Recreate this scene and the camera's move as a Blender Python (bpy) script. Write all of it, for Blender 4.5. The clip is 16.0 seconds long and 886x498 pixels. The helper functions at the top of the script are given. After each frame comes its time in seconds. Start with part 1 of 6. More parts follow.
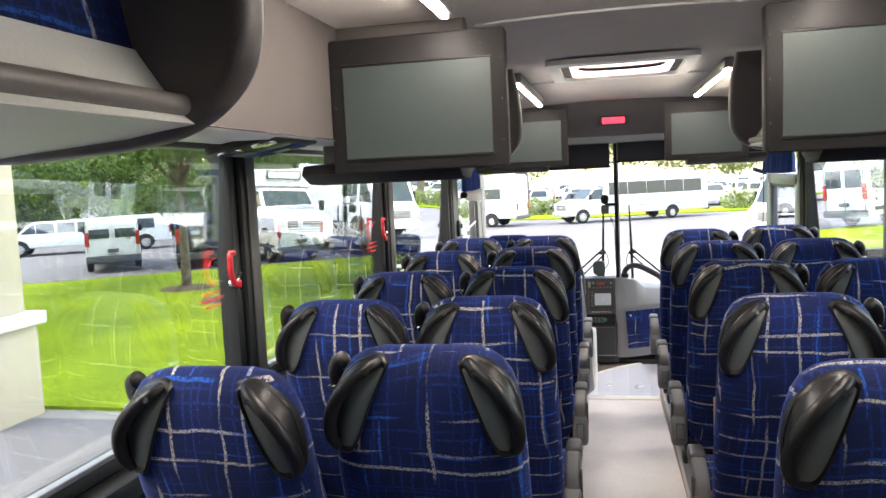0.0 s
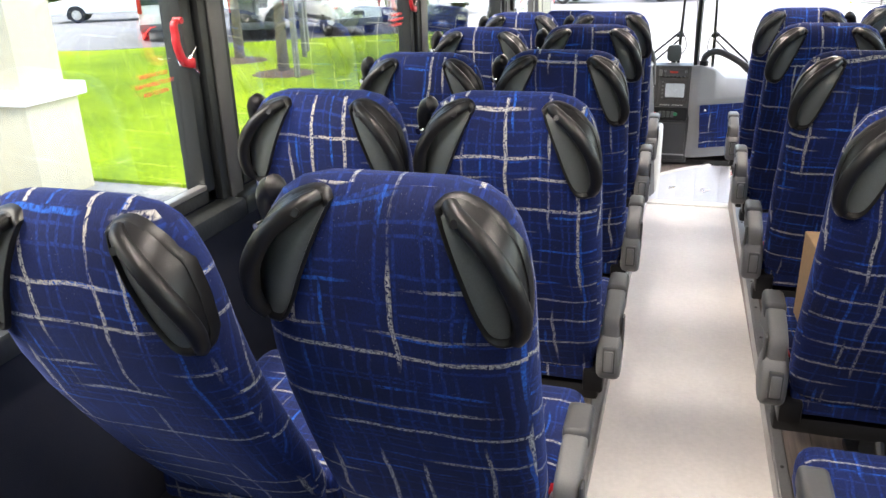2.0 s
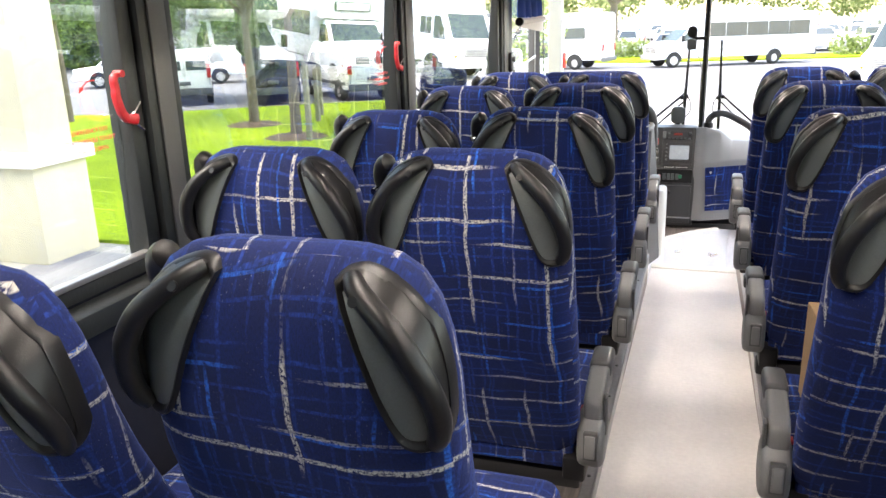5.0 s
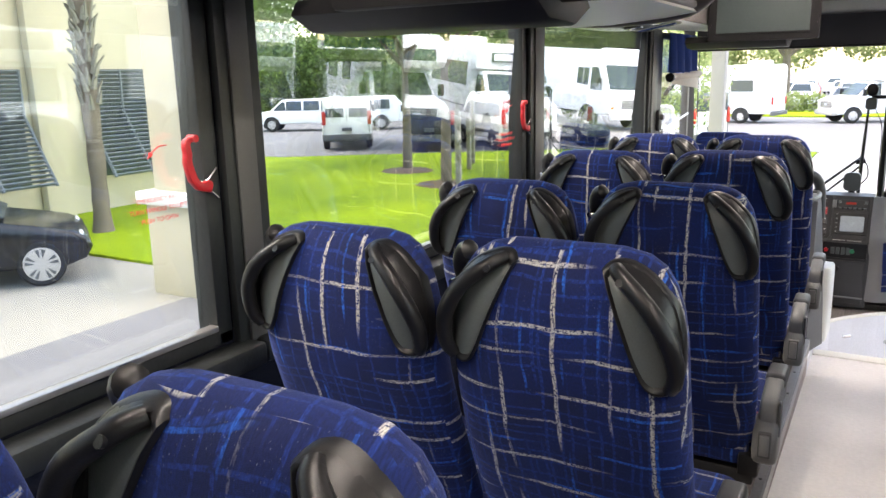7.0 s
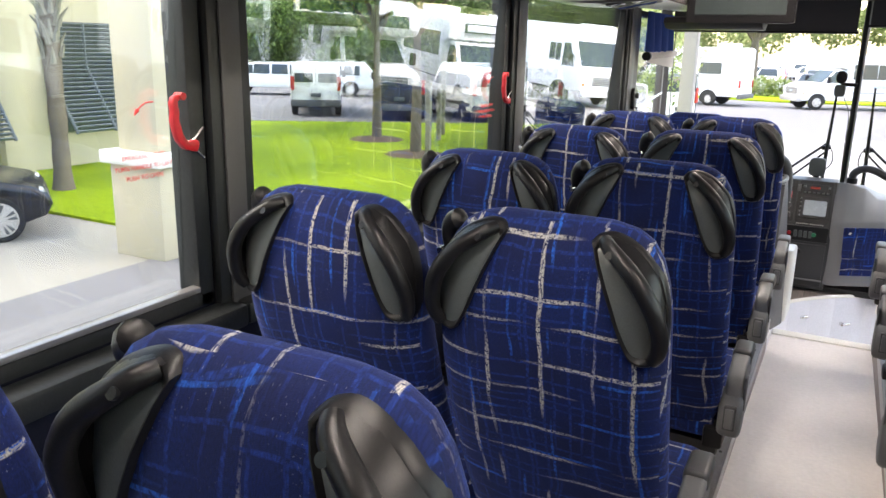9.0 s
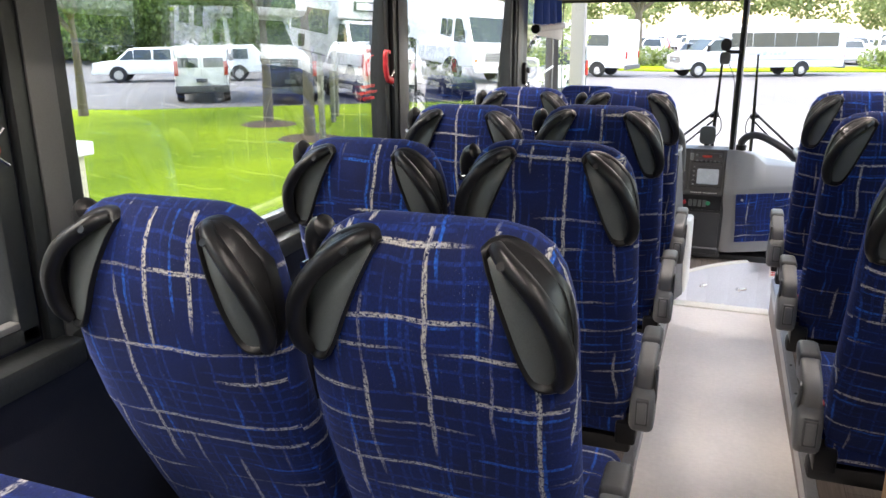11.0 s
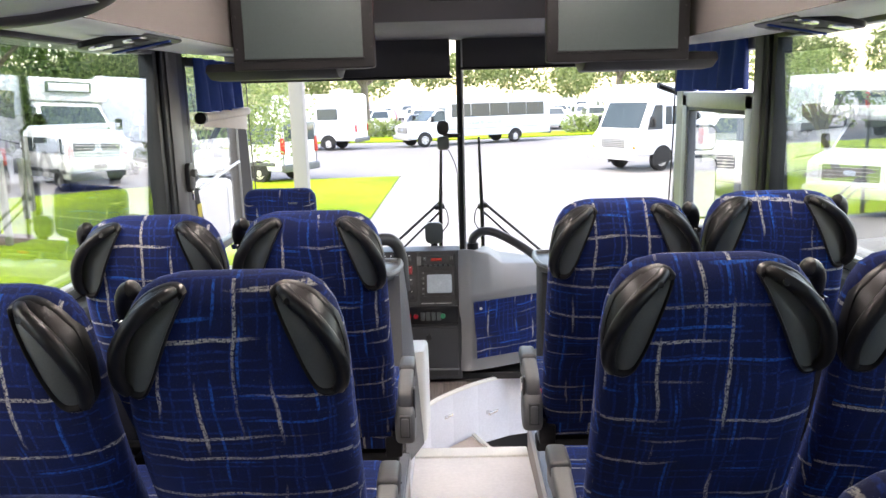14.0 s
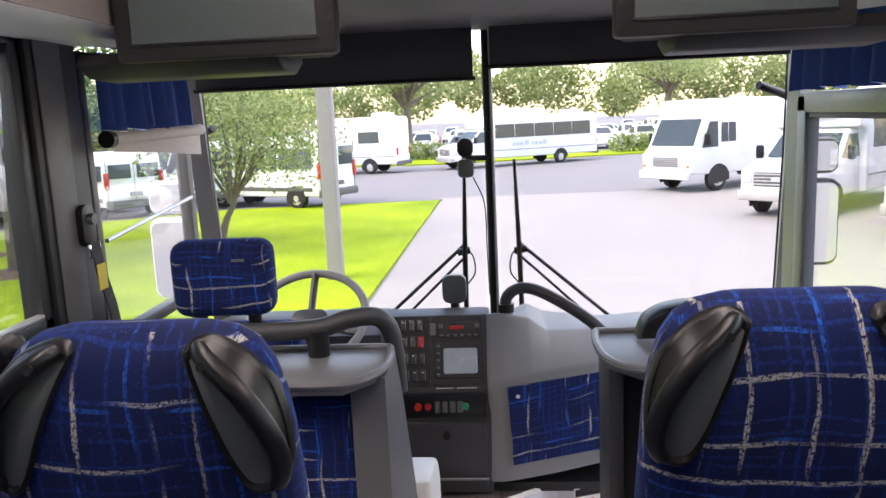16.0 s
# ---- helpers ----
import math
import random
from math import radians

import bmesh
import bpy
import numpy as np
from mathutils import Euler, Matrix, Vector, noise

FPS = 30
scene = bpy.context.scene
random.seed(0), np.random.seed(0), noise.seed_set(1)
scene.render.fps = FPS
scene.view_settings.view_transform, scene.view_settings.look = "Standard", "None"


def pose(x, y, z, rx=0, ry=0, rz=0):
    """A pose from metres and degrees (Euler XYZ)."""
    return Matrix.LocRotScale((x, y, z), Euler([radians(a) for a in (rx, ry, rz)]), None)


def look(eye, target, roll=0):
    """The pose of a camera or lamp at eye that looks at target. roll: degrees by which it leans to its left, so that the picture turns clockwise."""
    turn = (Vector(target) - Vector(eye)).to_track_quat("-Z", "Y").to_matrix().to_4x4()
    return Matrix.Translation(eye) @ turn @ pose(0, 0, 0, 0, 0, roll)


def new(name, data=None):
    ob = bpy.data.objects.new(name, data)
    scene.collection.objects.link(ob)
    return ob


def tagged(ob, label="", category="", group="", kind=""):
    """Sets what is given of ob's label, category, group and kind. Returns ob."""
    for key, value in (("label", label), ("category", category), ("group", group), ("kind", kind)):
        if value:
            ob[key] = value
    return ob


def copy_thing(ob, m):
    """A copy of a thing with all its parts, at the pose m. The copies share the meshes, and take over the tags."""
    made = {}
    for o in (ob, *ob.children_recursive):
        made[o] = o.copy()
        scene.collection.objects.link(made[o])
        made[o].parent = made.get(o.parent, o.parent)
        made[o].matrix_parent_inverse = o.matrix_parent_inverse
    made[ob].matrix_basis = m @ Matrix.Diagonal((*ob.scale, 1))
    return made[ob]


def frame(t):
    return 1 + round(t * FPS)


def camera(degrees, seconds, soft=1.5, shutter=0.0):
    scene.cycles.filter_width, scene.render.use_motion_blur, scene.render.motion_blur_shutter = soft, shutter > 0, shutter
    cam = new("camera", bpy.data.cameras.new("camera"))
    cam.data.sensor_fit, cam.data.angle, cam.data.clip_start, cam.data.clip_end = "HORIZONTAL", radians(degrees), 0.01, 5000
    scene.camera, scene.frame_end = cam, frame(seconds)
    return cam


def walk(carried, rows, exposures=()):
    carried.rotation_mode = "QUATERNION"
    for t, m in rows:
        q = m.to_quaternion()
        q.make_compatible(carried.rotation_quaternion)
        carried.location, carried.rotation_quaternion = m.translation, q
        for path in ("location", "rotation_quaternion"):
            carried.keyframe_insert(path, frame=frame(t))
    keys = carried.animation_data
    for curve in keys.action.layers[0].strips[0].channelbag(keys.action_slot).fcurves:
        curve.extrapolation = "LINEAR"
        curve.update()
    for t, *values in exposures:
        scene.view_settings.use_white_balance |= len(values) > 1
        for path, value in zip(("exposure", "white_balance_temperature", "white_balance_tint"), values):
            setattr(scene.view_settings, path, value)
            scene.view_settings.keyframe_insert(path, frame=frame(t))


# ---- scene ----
cam = camera(59.9, 16.0)
PATH = [
    (0, (-0.072, 0.083, 1.536), (-0.496, 2.029, 1.35), -2.7),
    (0.5, (-0.062, 0.283, 1.513), (-0.509, 2.217, 1.276), -2.6),
    (1, (-0.075, 0.491, 1.499), (-0.543, 2.411, 1.189), -2.6),
    (1.5, (-0.079, 0.641, 1.48), (-0.621, 2.502, 0.983), -2.5),
    (2, (-0.083, 0.689, 1.47), (-0.646, 2.464, 0.742), -1.7),
    (2.5, (-0.09, 0.696, 1.453), (-0.604, 2.377, 0.499), -1.0),
    (3, (-0.085, 0.698, 1.447), (-0.554, 2.328, 0.388), -0.6),
    (3.5, (-0.091, 0.697, 1.458), (-0.568, 2.365, 0.463), 0.0),
    (4, (-0.075, 0.725, 1.464), (-0.625, 2.482, 0.682), -0.6),
    (4.5, (-0.023, 0.775, 1.441), (-0.635, 2.565, 0.793), -1.6),
    (5, (-0.015, 0.888, 1.424), (-0.628, 2.703, 0.849), -1.8),
    (5.2, (-0.036, 0.94, 1.43), (-0.653, 2.764, 0.888), -1.8),
    (7.3, (0.005, 1.196, 1.448), (-0.993, 2.87, 1.001), -1.1),
    (7.5, (0.008, 1.187, 1.446), (-0.988, 2.862, 0.995), -0.8),
    (8, (-0.002, 1.175, 1.441), (-0.977, 2.858, 0.975), 0.3),
    (8.2, (-0.013, 1.154, 1.452), (-0.957, 2.846, 0.955), 0.6),
    (10.3, (-0.066, 1.222, 1.43), (-0.867, 2.975, 0.894), 1.0),
    (10.5, (-0.077, 1.264, 1.43), (-0.821, 3.037, 0.881), 0.6),
    (11, (-0.083, 1.388, 1.433), (-0.736, 3.19, 0.865), -0.3),
    (11.5, (-0.114, 1.505, 1.431), (-0.715, 3.321, 0.846), -0.5),
    (12, (-0.173, 1.62, 1.445), (-0.668, 3.47, 0.867), 1.1),
    (12.5, (-0.14, 1.814, 1.433), (-0.55, 3.692, 0.878), 0.1),
    (13, (-0.066, 2.049, 1.454), (-0.392, 3.957, 0.953), -1.4),
    (13.5, (-0.072, 2.308, 1.471), (-0.247, 4.25, 1.029), -0.9),
    (14, (-0.053, 2.587, 1.478), (-0.083, 4.547, 1.076), -1.5),
    (14.5, (-0.001, 2.871, 1.46), (-0.062, 4.833, 1.078), -4.0),
    (15, (0.018, 3.173, 1.435), (-0.092, 5.137, 1.074), -4.3),
    (15.5, (0.02, 3.476, 1.433), (-0.101, 5.443, 1.092), -3.2),
    (16, (0.033, 3.753, 1.414), (-0.115, 5.718, 1.071), -2.6),
]
EXPOSURES = [(0, 2.78, 7300, 15), (1, 2.85, 7300, 15), (1.5, 2.98, 7250, 15), (2, 3.25, 7200, 14), (2.5, 3.5, 7100, 13), (3, 3.85, 7100, 13), (3.5, 3.8, 7100, 13),
             (4, 3.4, 7200, 14), (4.5, 3.42, 7300, 15), (5.2, 3.25, 7400, 15), (7.5, 2.78, 7300, 16), (10.5, 2.75, 7200, 16), (12.5, 2.95, 7000, 16),
             (13.5, 2.97, 7100, 17), (14.5, 2.5, 7200, 18), (15.5, 2.3, 7150, 23), (16, 2.25, 7100, 23)]
walk(cam, [(t, look(eye, target, roll)) for t, eye, target, roll in PATH], EXPOSURES)

# ---- world and light ----
world = bpy.data.worlds.new("overcast_sky")
scene.world = world
world.use_nodes = True
wn = world.node_tree.nodes
sky = wn.new("ShaderNodeTexSky")
sky.sky_type = "NISHITA"
sky.sun_disc = False
sky.sun_elevation = radians(52)
sky.sun_rotation = radians(60)
sky.air_density = 1.2
sky.dust_density = 1.2
sky.ozone_density = 1.0
wn["Background"].inputs["Strength"].default_value = 0.14
world.node_tree.links.new(sky.outputs[0], wn["Background"].inputs["Color"])

sun = new("sun", bpy.data.lights.new("sun", "SUN"))
sun.data.energy = 1.5
sun.data.angle = radians(45)
sun.data.color = (1.0, 0.94, 0.85)
sun.rotation_euler = (radians(38), 0, radians(-60))
tagged(sun, "hazy sun behind thin cloud", "sun", kind="structure")


# ---- materials ----
def nodes_of(name):
    m = bpy.data.materials.new(name)
    m.use_nodes = True
    nt = m.node_tree
    return m, nt, nt.nodes["Principled BSDF"]


def surf(name, col, rough=0.5, metal=0.0, var=0.12, scale=6.0, fine=90.0, bump=0.08, spec=0.5, stretch=(1, 1, 1)):
    """A painted, moulded or mineral surface: colour varied at two scales, fine relief."""
    m, nt, b = nodes_of(name)
    n, l = nt.nodes, nt.links
    tc = n.new("ShaderNodeTexCoord")
    mp = n.new("ShaderNodeMapping")
    mp.inputs["Scale"].default_value = stretch
    l.new(tc.outputs["Object"], mp.inputs[0])
    big, small = n.new("ShaderNodeTexNoise"), n.new("ShaderNodeTexNoise")
    big.inputs["Scale"].default_value, small.inputs["Scale"].default_value = scale, fine
    big.inputs["Detail"].default_value = 5
    l.new(mp.outputs[0], big.inputs[0]), l.new(mp.outputs[0], small.inputs[0])
    add = n.new("ShaderNodeMath")
    add.operation = "ADD"
    l.new(big.outputs[0], add.inputs[0]), l.new(small.outputs[0], add.inputs[1])
    ramp = n.new("ShaderNodeMapRange")
    ramp.inputs[1].default_value, ramp.inputs[2].default_value = 0.6, 1.4
    ramp.inputs[3].default_value, ramp.inputs[4].default_value = 1 - var, 1 + var
    l.new(add.outputs[0], ramp.inputs[0])
    mul = n.new("ShaderNodeVectorMath")
    mul.operation = "SCALE"
    mul.inputs[0].default_value = col
    l.new(ramp.outputs[0], mul.inputs["Scale"])
    l.new(mul.outputs[0], b.inputs["Base Color"])
    rr = n.new("ShaderNodeMapRange")
    rr.inputs[3].default_value, rr.inputs[4].default_value = max(0.03, rough - 0.1), min(1, rough + 0.1)
    l.new(big.outputs[0], rr.inputs[0])
    l.new(rr.outputs[0], b.inputs["Roughness"])
    b.inputs["Metallic"].default_value = metal
    b.inputs["Specular IOR Level"].default_value = spec
    if bump:
        bp = n.new("ShaderNodeBump")
        bp.inputs["Strength"].default_value = bump
        bp.inputs["Distance"].default_value = 0.01
        l.new(small.outputs[0], bp.inputs["Height"])
        l.new(bp.outputs[0], b.inputs["Normal"])
    return m


def glow(name, col, strength):
    m, nt, b = nodes_of(name)
    b.inputs["Base Color"].default_value = (*col, 1)
    b.inputs["Emission Color"].default_value = (*col, 1)
    b.inputs["Emission Strength"].default_value = strength
    return m


def pane_mat(name, tint, gain, slope=1.25):
    """Window glass: clear with a tint, and a Fresnel reflection."""
    m = bpy.data.materials.new(name)
    m.use_nodes = True
    n, l = m.node_tree.nodes, m.node_tree.links
    n.remove(n["Principled BSDF"])
    tr, gl, mx, fr = (n.new("ShaderNode" + k) for k in ("BsdfTransparent", "BsdfGlossy", "MixShader", "LayerWeight"))
    tr.inputs[0].default_value = (*tint, 1)
    gl.inputs["Roughness"].default_value = 0.0
    gl.inputs[0].default_value = (0.95, 0.97, 1, 1)
    fr.inputs["Blend"].default_value = 0.5
    pw, k = n.new("ShaderNodeMath"), n.new("ShaderNodeMath")
    pw.operation, k.operation, k.use_clamp = "POWER", "MULTIPLY_ADD", True
    pw.inputs[1].default_value = 3.0
    k.inputs[1].default_value, k.inputs[2].default_value = slope, 0.04 * gain
    l.new(fr.outputs["Facing"], pw.inputs[0])
    l.new(pw.outputs[0], k.inputs[0])
    l.new(k.outputs[0], mx.inputs[0]), l.new(tr.outputs[0], mx.inputs[1]), l.new(gl.outputs[0], mx.inputs[2])
    l.new(mx.outputs[0], n["Material Output"].inputs[0])
    return m


def fabric(name, base=(0.005, 0.014, 0.085)):
    """Navy coach moquette with broken chalk-white and bright-blue hand-drawn checks. UV in metres."""
    m, nt, b = nodes_of(name)
    n, l = nt.nodes, nt.links

    def math_(op, a, c=None, clamp=False):
        q = n.new("ShaderNodeMath")
        q.operation, q.use_clamp = op, clamp
        for i, v in enumerate((a, c)):
            if v is None:
                continue
            if isinstance(v, (int, float)):
                q.inputs[i].default_value = v
            else:
                l.new(v, q.inputs[i])
        return q.outputs[0]

    uv = n.new("ShaderNodeUVMap")
    oi = n.new("ShaderNodeObjectInfo")
    shift = n.new("ShaderNodeCombineXYZ")
    l.new(math_("MULTIPLY", oi.outputs["Random"], 17.3), shift.inputs[0])
    l.new(math_("MULTIPLY", oi.outputs["Random"], 41.7), shift.inputs[1])
    va = n.new("ShaderNodeVectorMath")
    l.new(uv.outputs[0], va.inputs[0]), l.new(shift.outputs[0], va.inputs[1])
    wob = n.new("ShaderNodeTexNoise")
    wob.inputs["Scale"].default_value = 5
    l.new(va.outputs[0], wob.inputs[0])
    wv = n.new("ShaderNodeVectorMath")
    wv.operation = "MULTIPLY_ADD"
    l.new(wob.outputs["Color"], wv.inputs[0])
    wv.inputs[1].default_value = (0.042, 0.042, 0)
    l.new(va.outputs[0], wv.inputs[2])
    sp = n.new("ShaderNodeSeparateXYZ")
    l.new(wv.outputs[0], sp.inputs[0])
    U, V = sp.outputs[0], sp.outputs[1]

    def chalk(sx, sy, lo, hi):
        mp = n.new("ShaderNodeMapping")
        mp.inputs["Scale"].default_value = (sx, sy, 1)
        l.new(va.outputs[0], mp.inputs[0])
        t = n.new("ShaderNodeTexNoise")
        t.inputs["Scale"].default_value = 1
        t.inputs["Detail"].default_value = 2
        l.new(mp.outputs[0], t.inputs[0])
        r = n.new("ShaderNodeMapRange")
        r.inputs[1].default_value, r.inputs[2].default_value = lo, hi
        l.new(t.outputs[0], r.inputs[0])
        return r.outputs[0]

    def lines(p, along, period, width, seg, keep, seed):
        """Hand-drawn strokes: jittered lines that swell, thin out and fade along their length."""
        q = math_("DIVIDE", p, period)
        cell = math_("FLOOR", q)
        wn_ = n.new("ShaderNodeTexWhiteNoise")
        wn_.noise_dimensions = "2D"
        c1 = n.new("ShaderNodeCombineXYZ")
        l.new(cell, c1.inputs[0])
        c1.inputs[1].default_value = seed
        l.new(c1.outputs[0], wn_.inputs["Vector"])
        jit = math_("ADD", math_("MULTIPLY", wn_.outputs["Value"], 0.7), 0.15)
        dist = math_("MULTIPLY", math_("ABSOLUTE", math_("SUBTRACT", math_("FRACT", q), jit)), period)
        c2 = n.new("ShaderNodeCombineXYZ")
        l.new(math_("ADD", math_("MULTIPLY", cell, 5.37), seed), c2.inputs[0])
        l.new(math_("DIVIDE", along, seg), c2.inputs[1])
        nz = n.new("ShaderNodeTexNoise")
        nz.inputs["Scale"].default_value, nz.inputs["Detail"].default_value = 1.0, 1.0
        l.new(c2.outputs[0], nz.inputs[0])
        on = n.new("ShaderNodeMapRange")
        on.inputs[1].default_value, on.inputs[2].default_value = keep, keep + 0.09
        l.new(nz.outputs[0], on.inputs[0])
        wid = math_("MULTIPLY", math_("ADD", math_("MULTIPLY", on.outputs[0], 0.55), 0.5), width)
        edge = math_("SUBTRACT", 1.0, math_("DIVIDE", dist, wid), True)
        return math_("MULTIPLY", math_("MULTIPLY", edge, 2.5, True), on.outputs[0])

    def blend(fac, a, c):
        q = n.new("ShaderNodeMix")
        q.data_type = "RGBA"
        l.new(fac, q.inputs["Factor"])
        for s, v in (("A", a), ("B", c)):
            sock = [i for i in q.inputs if i.name == s and i.type == "RGBA"][0]
            if isinstance(v, tuple):
                sock.default_value = (*v, 1)
            else:
                l.new(v, sock)
        return [o for o in q.outputs if o.type == "RGBA"][0]

    # the white yarn shows as broken links of chain stitch
    links = chalk(210, 210, 0.36, 0.50)
    wh, wvv = math_("MULTIPLY", chalk(60, 420, 0.32, 0.50), links), math_("MULTIPLY", chalk(420, 60, 0.32, 0.50), links)
    patch = chalk(9, 9, 0.35, 0.7)
    col = blend(math_("MULTIPLY", patch, 0.7), base, (base[0] * 0.8 + 0.004, base[1] * 0.75, base[2] * 0.42))
    mid_h = math_("MULTIPLY", lines(V, U, 0.024, 0.0030, 0.26, 0.42, 11.0), 0.7)
    mid_v = math_("MULTIPLY", lines(U, V, 0.023, 0.0032, 0.26, 0.42, 23.0), 0.7)
    col = blend(math_("MULTIPLY", math_("MAXIMUM", mid_h, mid_v), chalk(150, 150, 0.3, 0.65)), col, (0.010, 0.045, 0.25))
    br_h = lines(V, U, 0.095, 0.0034, 0.15, 0.50, 5.0)
    br_v = lines(U, V, 0.085, 0.0034, 0.17, 0.50, 7.0)
    col = blend(math_("MULTIPLY", math_("MAXIMUM", br_h, br_v), math_("MULTIPLY", chalk(160, 160, 0.3, 0.6), 0.85)), col, (0.01, 0.12, 0.55))
    w_h = math_("MULTIPLY", lines(V, U, 0.078, 0.0042, 0.34, 0.44, 2.0), wh)
    w_v = math_("MULTIPLY", lines(U, V, 0.080, 0.0042, 0.24, 0.485, 3.0), wvv)
    col = blend(math_("MULTIPLY", math_("MAXIMUM", w_h, w_v), 0.95), col, (0.48, 0.465, 0.42))
    # pile: fine upright weave and stray pale fibres
    col = blend(math_("MULTIPLY", chalk(520, 200, 0.42, 0.70), 0.5), col, (0.004, 0.006, 0.022))
    col = blend(math_("MULTIPLY", math_("MULTIPLY", chalk(420, 300, 0.66, 0.74), chalk(14, 14, 0.45, 0.65)), 0.35), col, (0.4, 0.42, 0.5))
    l.new(col, b.inputs["Base Color"])
    b.inputs["Roughness"].default_value = 0.85
    b.inputs["Specular IOR Level"].default_value = 0.2
    b.inputs["Sheen Weight"].default_value = 0.22
    b.inputs["Sheen Roughness"].default_value = 0.4
    b.inputs["Sheen Tint"].default_value = (0.25, 0.35, 0.9, 1)
    pile = n.new("ShaderNodeTexNoise")
    pile.inputs["Scale"].default_value = 900
    l.new(uv.outputs[0], pile.inputs[0])
    bp = n.new("ShaderNodeBump")
    bp.inputs["Strength"].default_value = 0.25
    bp.inputs["Distance"].default_value = 0.003
    l.new(pile.outputs[0], bp.inputs["Height"])
    l.new(bp.outputs[0], b.inputs["Normal"])
    return m


def planks(name):
    """Grey-brown vinyl wood planks, long across the coach's length; UV free, in object metres."""
    m, nt, b = nodes_of(name)
    n, l = nt.nodes, nt.links
    tc = n.new("ShaderNodeTexCoord")
    mp = n.new("ShaderNodeMapping")
    mp.inputs["Rotation"].default_value = (0, 0, radians(90))
    l.new(tc.outputs["Object"], mp.inputs[0])
    br = n.new("ShaderNodeTexBrick")
    br.inputs["Scale"].default_value = 1
    br.inputs["Brick Width"].default_value, br.inputs["Row Height"].default_value = 0.95, 0.13
    br.inputs["Mortar Size"].default_value = 0.0012
    br.inputs["Color1"].default_value = (0.125, 0.10, 0.085, 1)
    br.inputs["Color2"].default_value = (0.25, 0.21, 0.185, 1)
    br.inputs["Mortar"].default_value = (0.05, 0.04, 0.035, 1)
    l.new(mp.outputs[0], br.inputs[0])
    st = n.new("ShaderNodeMapping")
    st.inputs["Scale"].default_value = (60, 3, 1)
    l.new(tc.outputs["Object"], st.inputs[0])
    g = n.new("ShaderNodeTexNoise")
    g.inputs["Scale"].default_value, g.inputs["Detail"].default_value = 1.5, 6
    l.new(st.outputs[0], g.inputs[0])
    mr = n.new("ShaderNodeMapRange")
    mr.inputs[1].default_value, mr.inputs[2].default_value, mr.inputs[3].default_value, mr.inputs[4].default_value = 0.3, 0.7, 0.6, 1.25
    l.new(g.outputs[0], mr.inputs[0])
    sc = n.new("ShaderNodeVectorMath")
    sc.operation = "SCALE"
    l.new(br.outputs[0], sc.inputs[0]), l.new(mr.outputs[0], sc.inputs["Scale"])
    l.new(sc.outputs[0], b.inputs["Base Color"])
    b.inputs["Roughness"].default_value = 0.42
    return m


def board_mat(name):
    """One grey-brown vinyl board: tone varies from board to board, grain runs along it."""
    m, nt, b = nodes_of(name)
    n, l = nt.nodes, nt.links
    tc, oi = n.new("ShaderNodeTexCoord"), n.new("ShaderNodeObjectInfo")
    off, mp = n.new("ShaderNodeVectorMath"), n.new("ShaderNodeMapping")
    off.operation = "MULTIPLY_ADD"
    l.new(oi.outputs["Random"], off.inputs[0])
    off.inputs[1].default_value = (13.0, 37.0, 5.0)
    l.new(tc.outputs["Object"], off.inputs[2])
    mp.inputs["Scale"].default_value = (70, 3.5, 1)
    l.new(off.outputs[0], mp.inputs[0])
    g = n.new("ShaderNodeTexNoise")
    g.inputs["Scale"].default_value, g.inputs["Detail"].default_value, g.inputs["Distortion"].default_value = 1.2, 7, 0.6
    l.new(mp.outputs[0], g.inputs[0])
    tone, grain, mul = n.new("ShaderNodeMapRange"), n.new("ShaderNodeMapRange"), n.new("ShaderNodeMath")
    tone.inputs[3].default_value, tone.inputs[4].default_value = 0.75, 1.3
    grain.inputs[1].default_value, grain.inputs[2].default_value, grain.inputs[3].default_value, grain.inputs[4].default_value = 0.3, 0.7, 0.55, 1.3
    l.new(oi.outputs["Random"], tone.inputs[0]), l.new(g.outputs[0], grain.inputs[0])
    mul.operation = "MULTIPLY"
    l.new(tone.outputs[0], mul.inputs[0]), l.new(grain.outputs[0], mul.inputs[1])
    sc = n.new("ShaderNodeVectorMath")
    sc.operation = "SCALE"
    sc.inputs[0].default_value = (0.185, 0.152, 0.132)
    l.new(mul.outputs[0], sc.inputs["Scale"])
    l.new(sc.outputs[0], b.inputs["Base Color"])
    b.inputs["Roughness"].default_value = 0.36
    bp = n.new("ShaderNodeBump")
    bp.inputs["Strength"].default_value, bp.inputs["Distance"].default_value = 0.12, 0.004
    l.new(g.outputs[0], bp.inputs["Height"]), l.new(bp.outputs[0], b.inputs["Normal"])
    return m


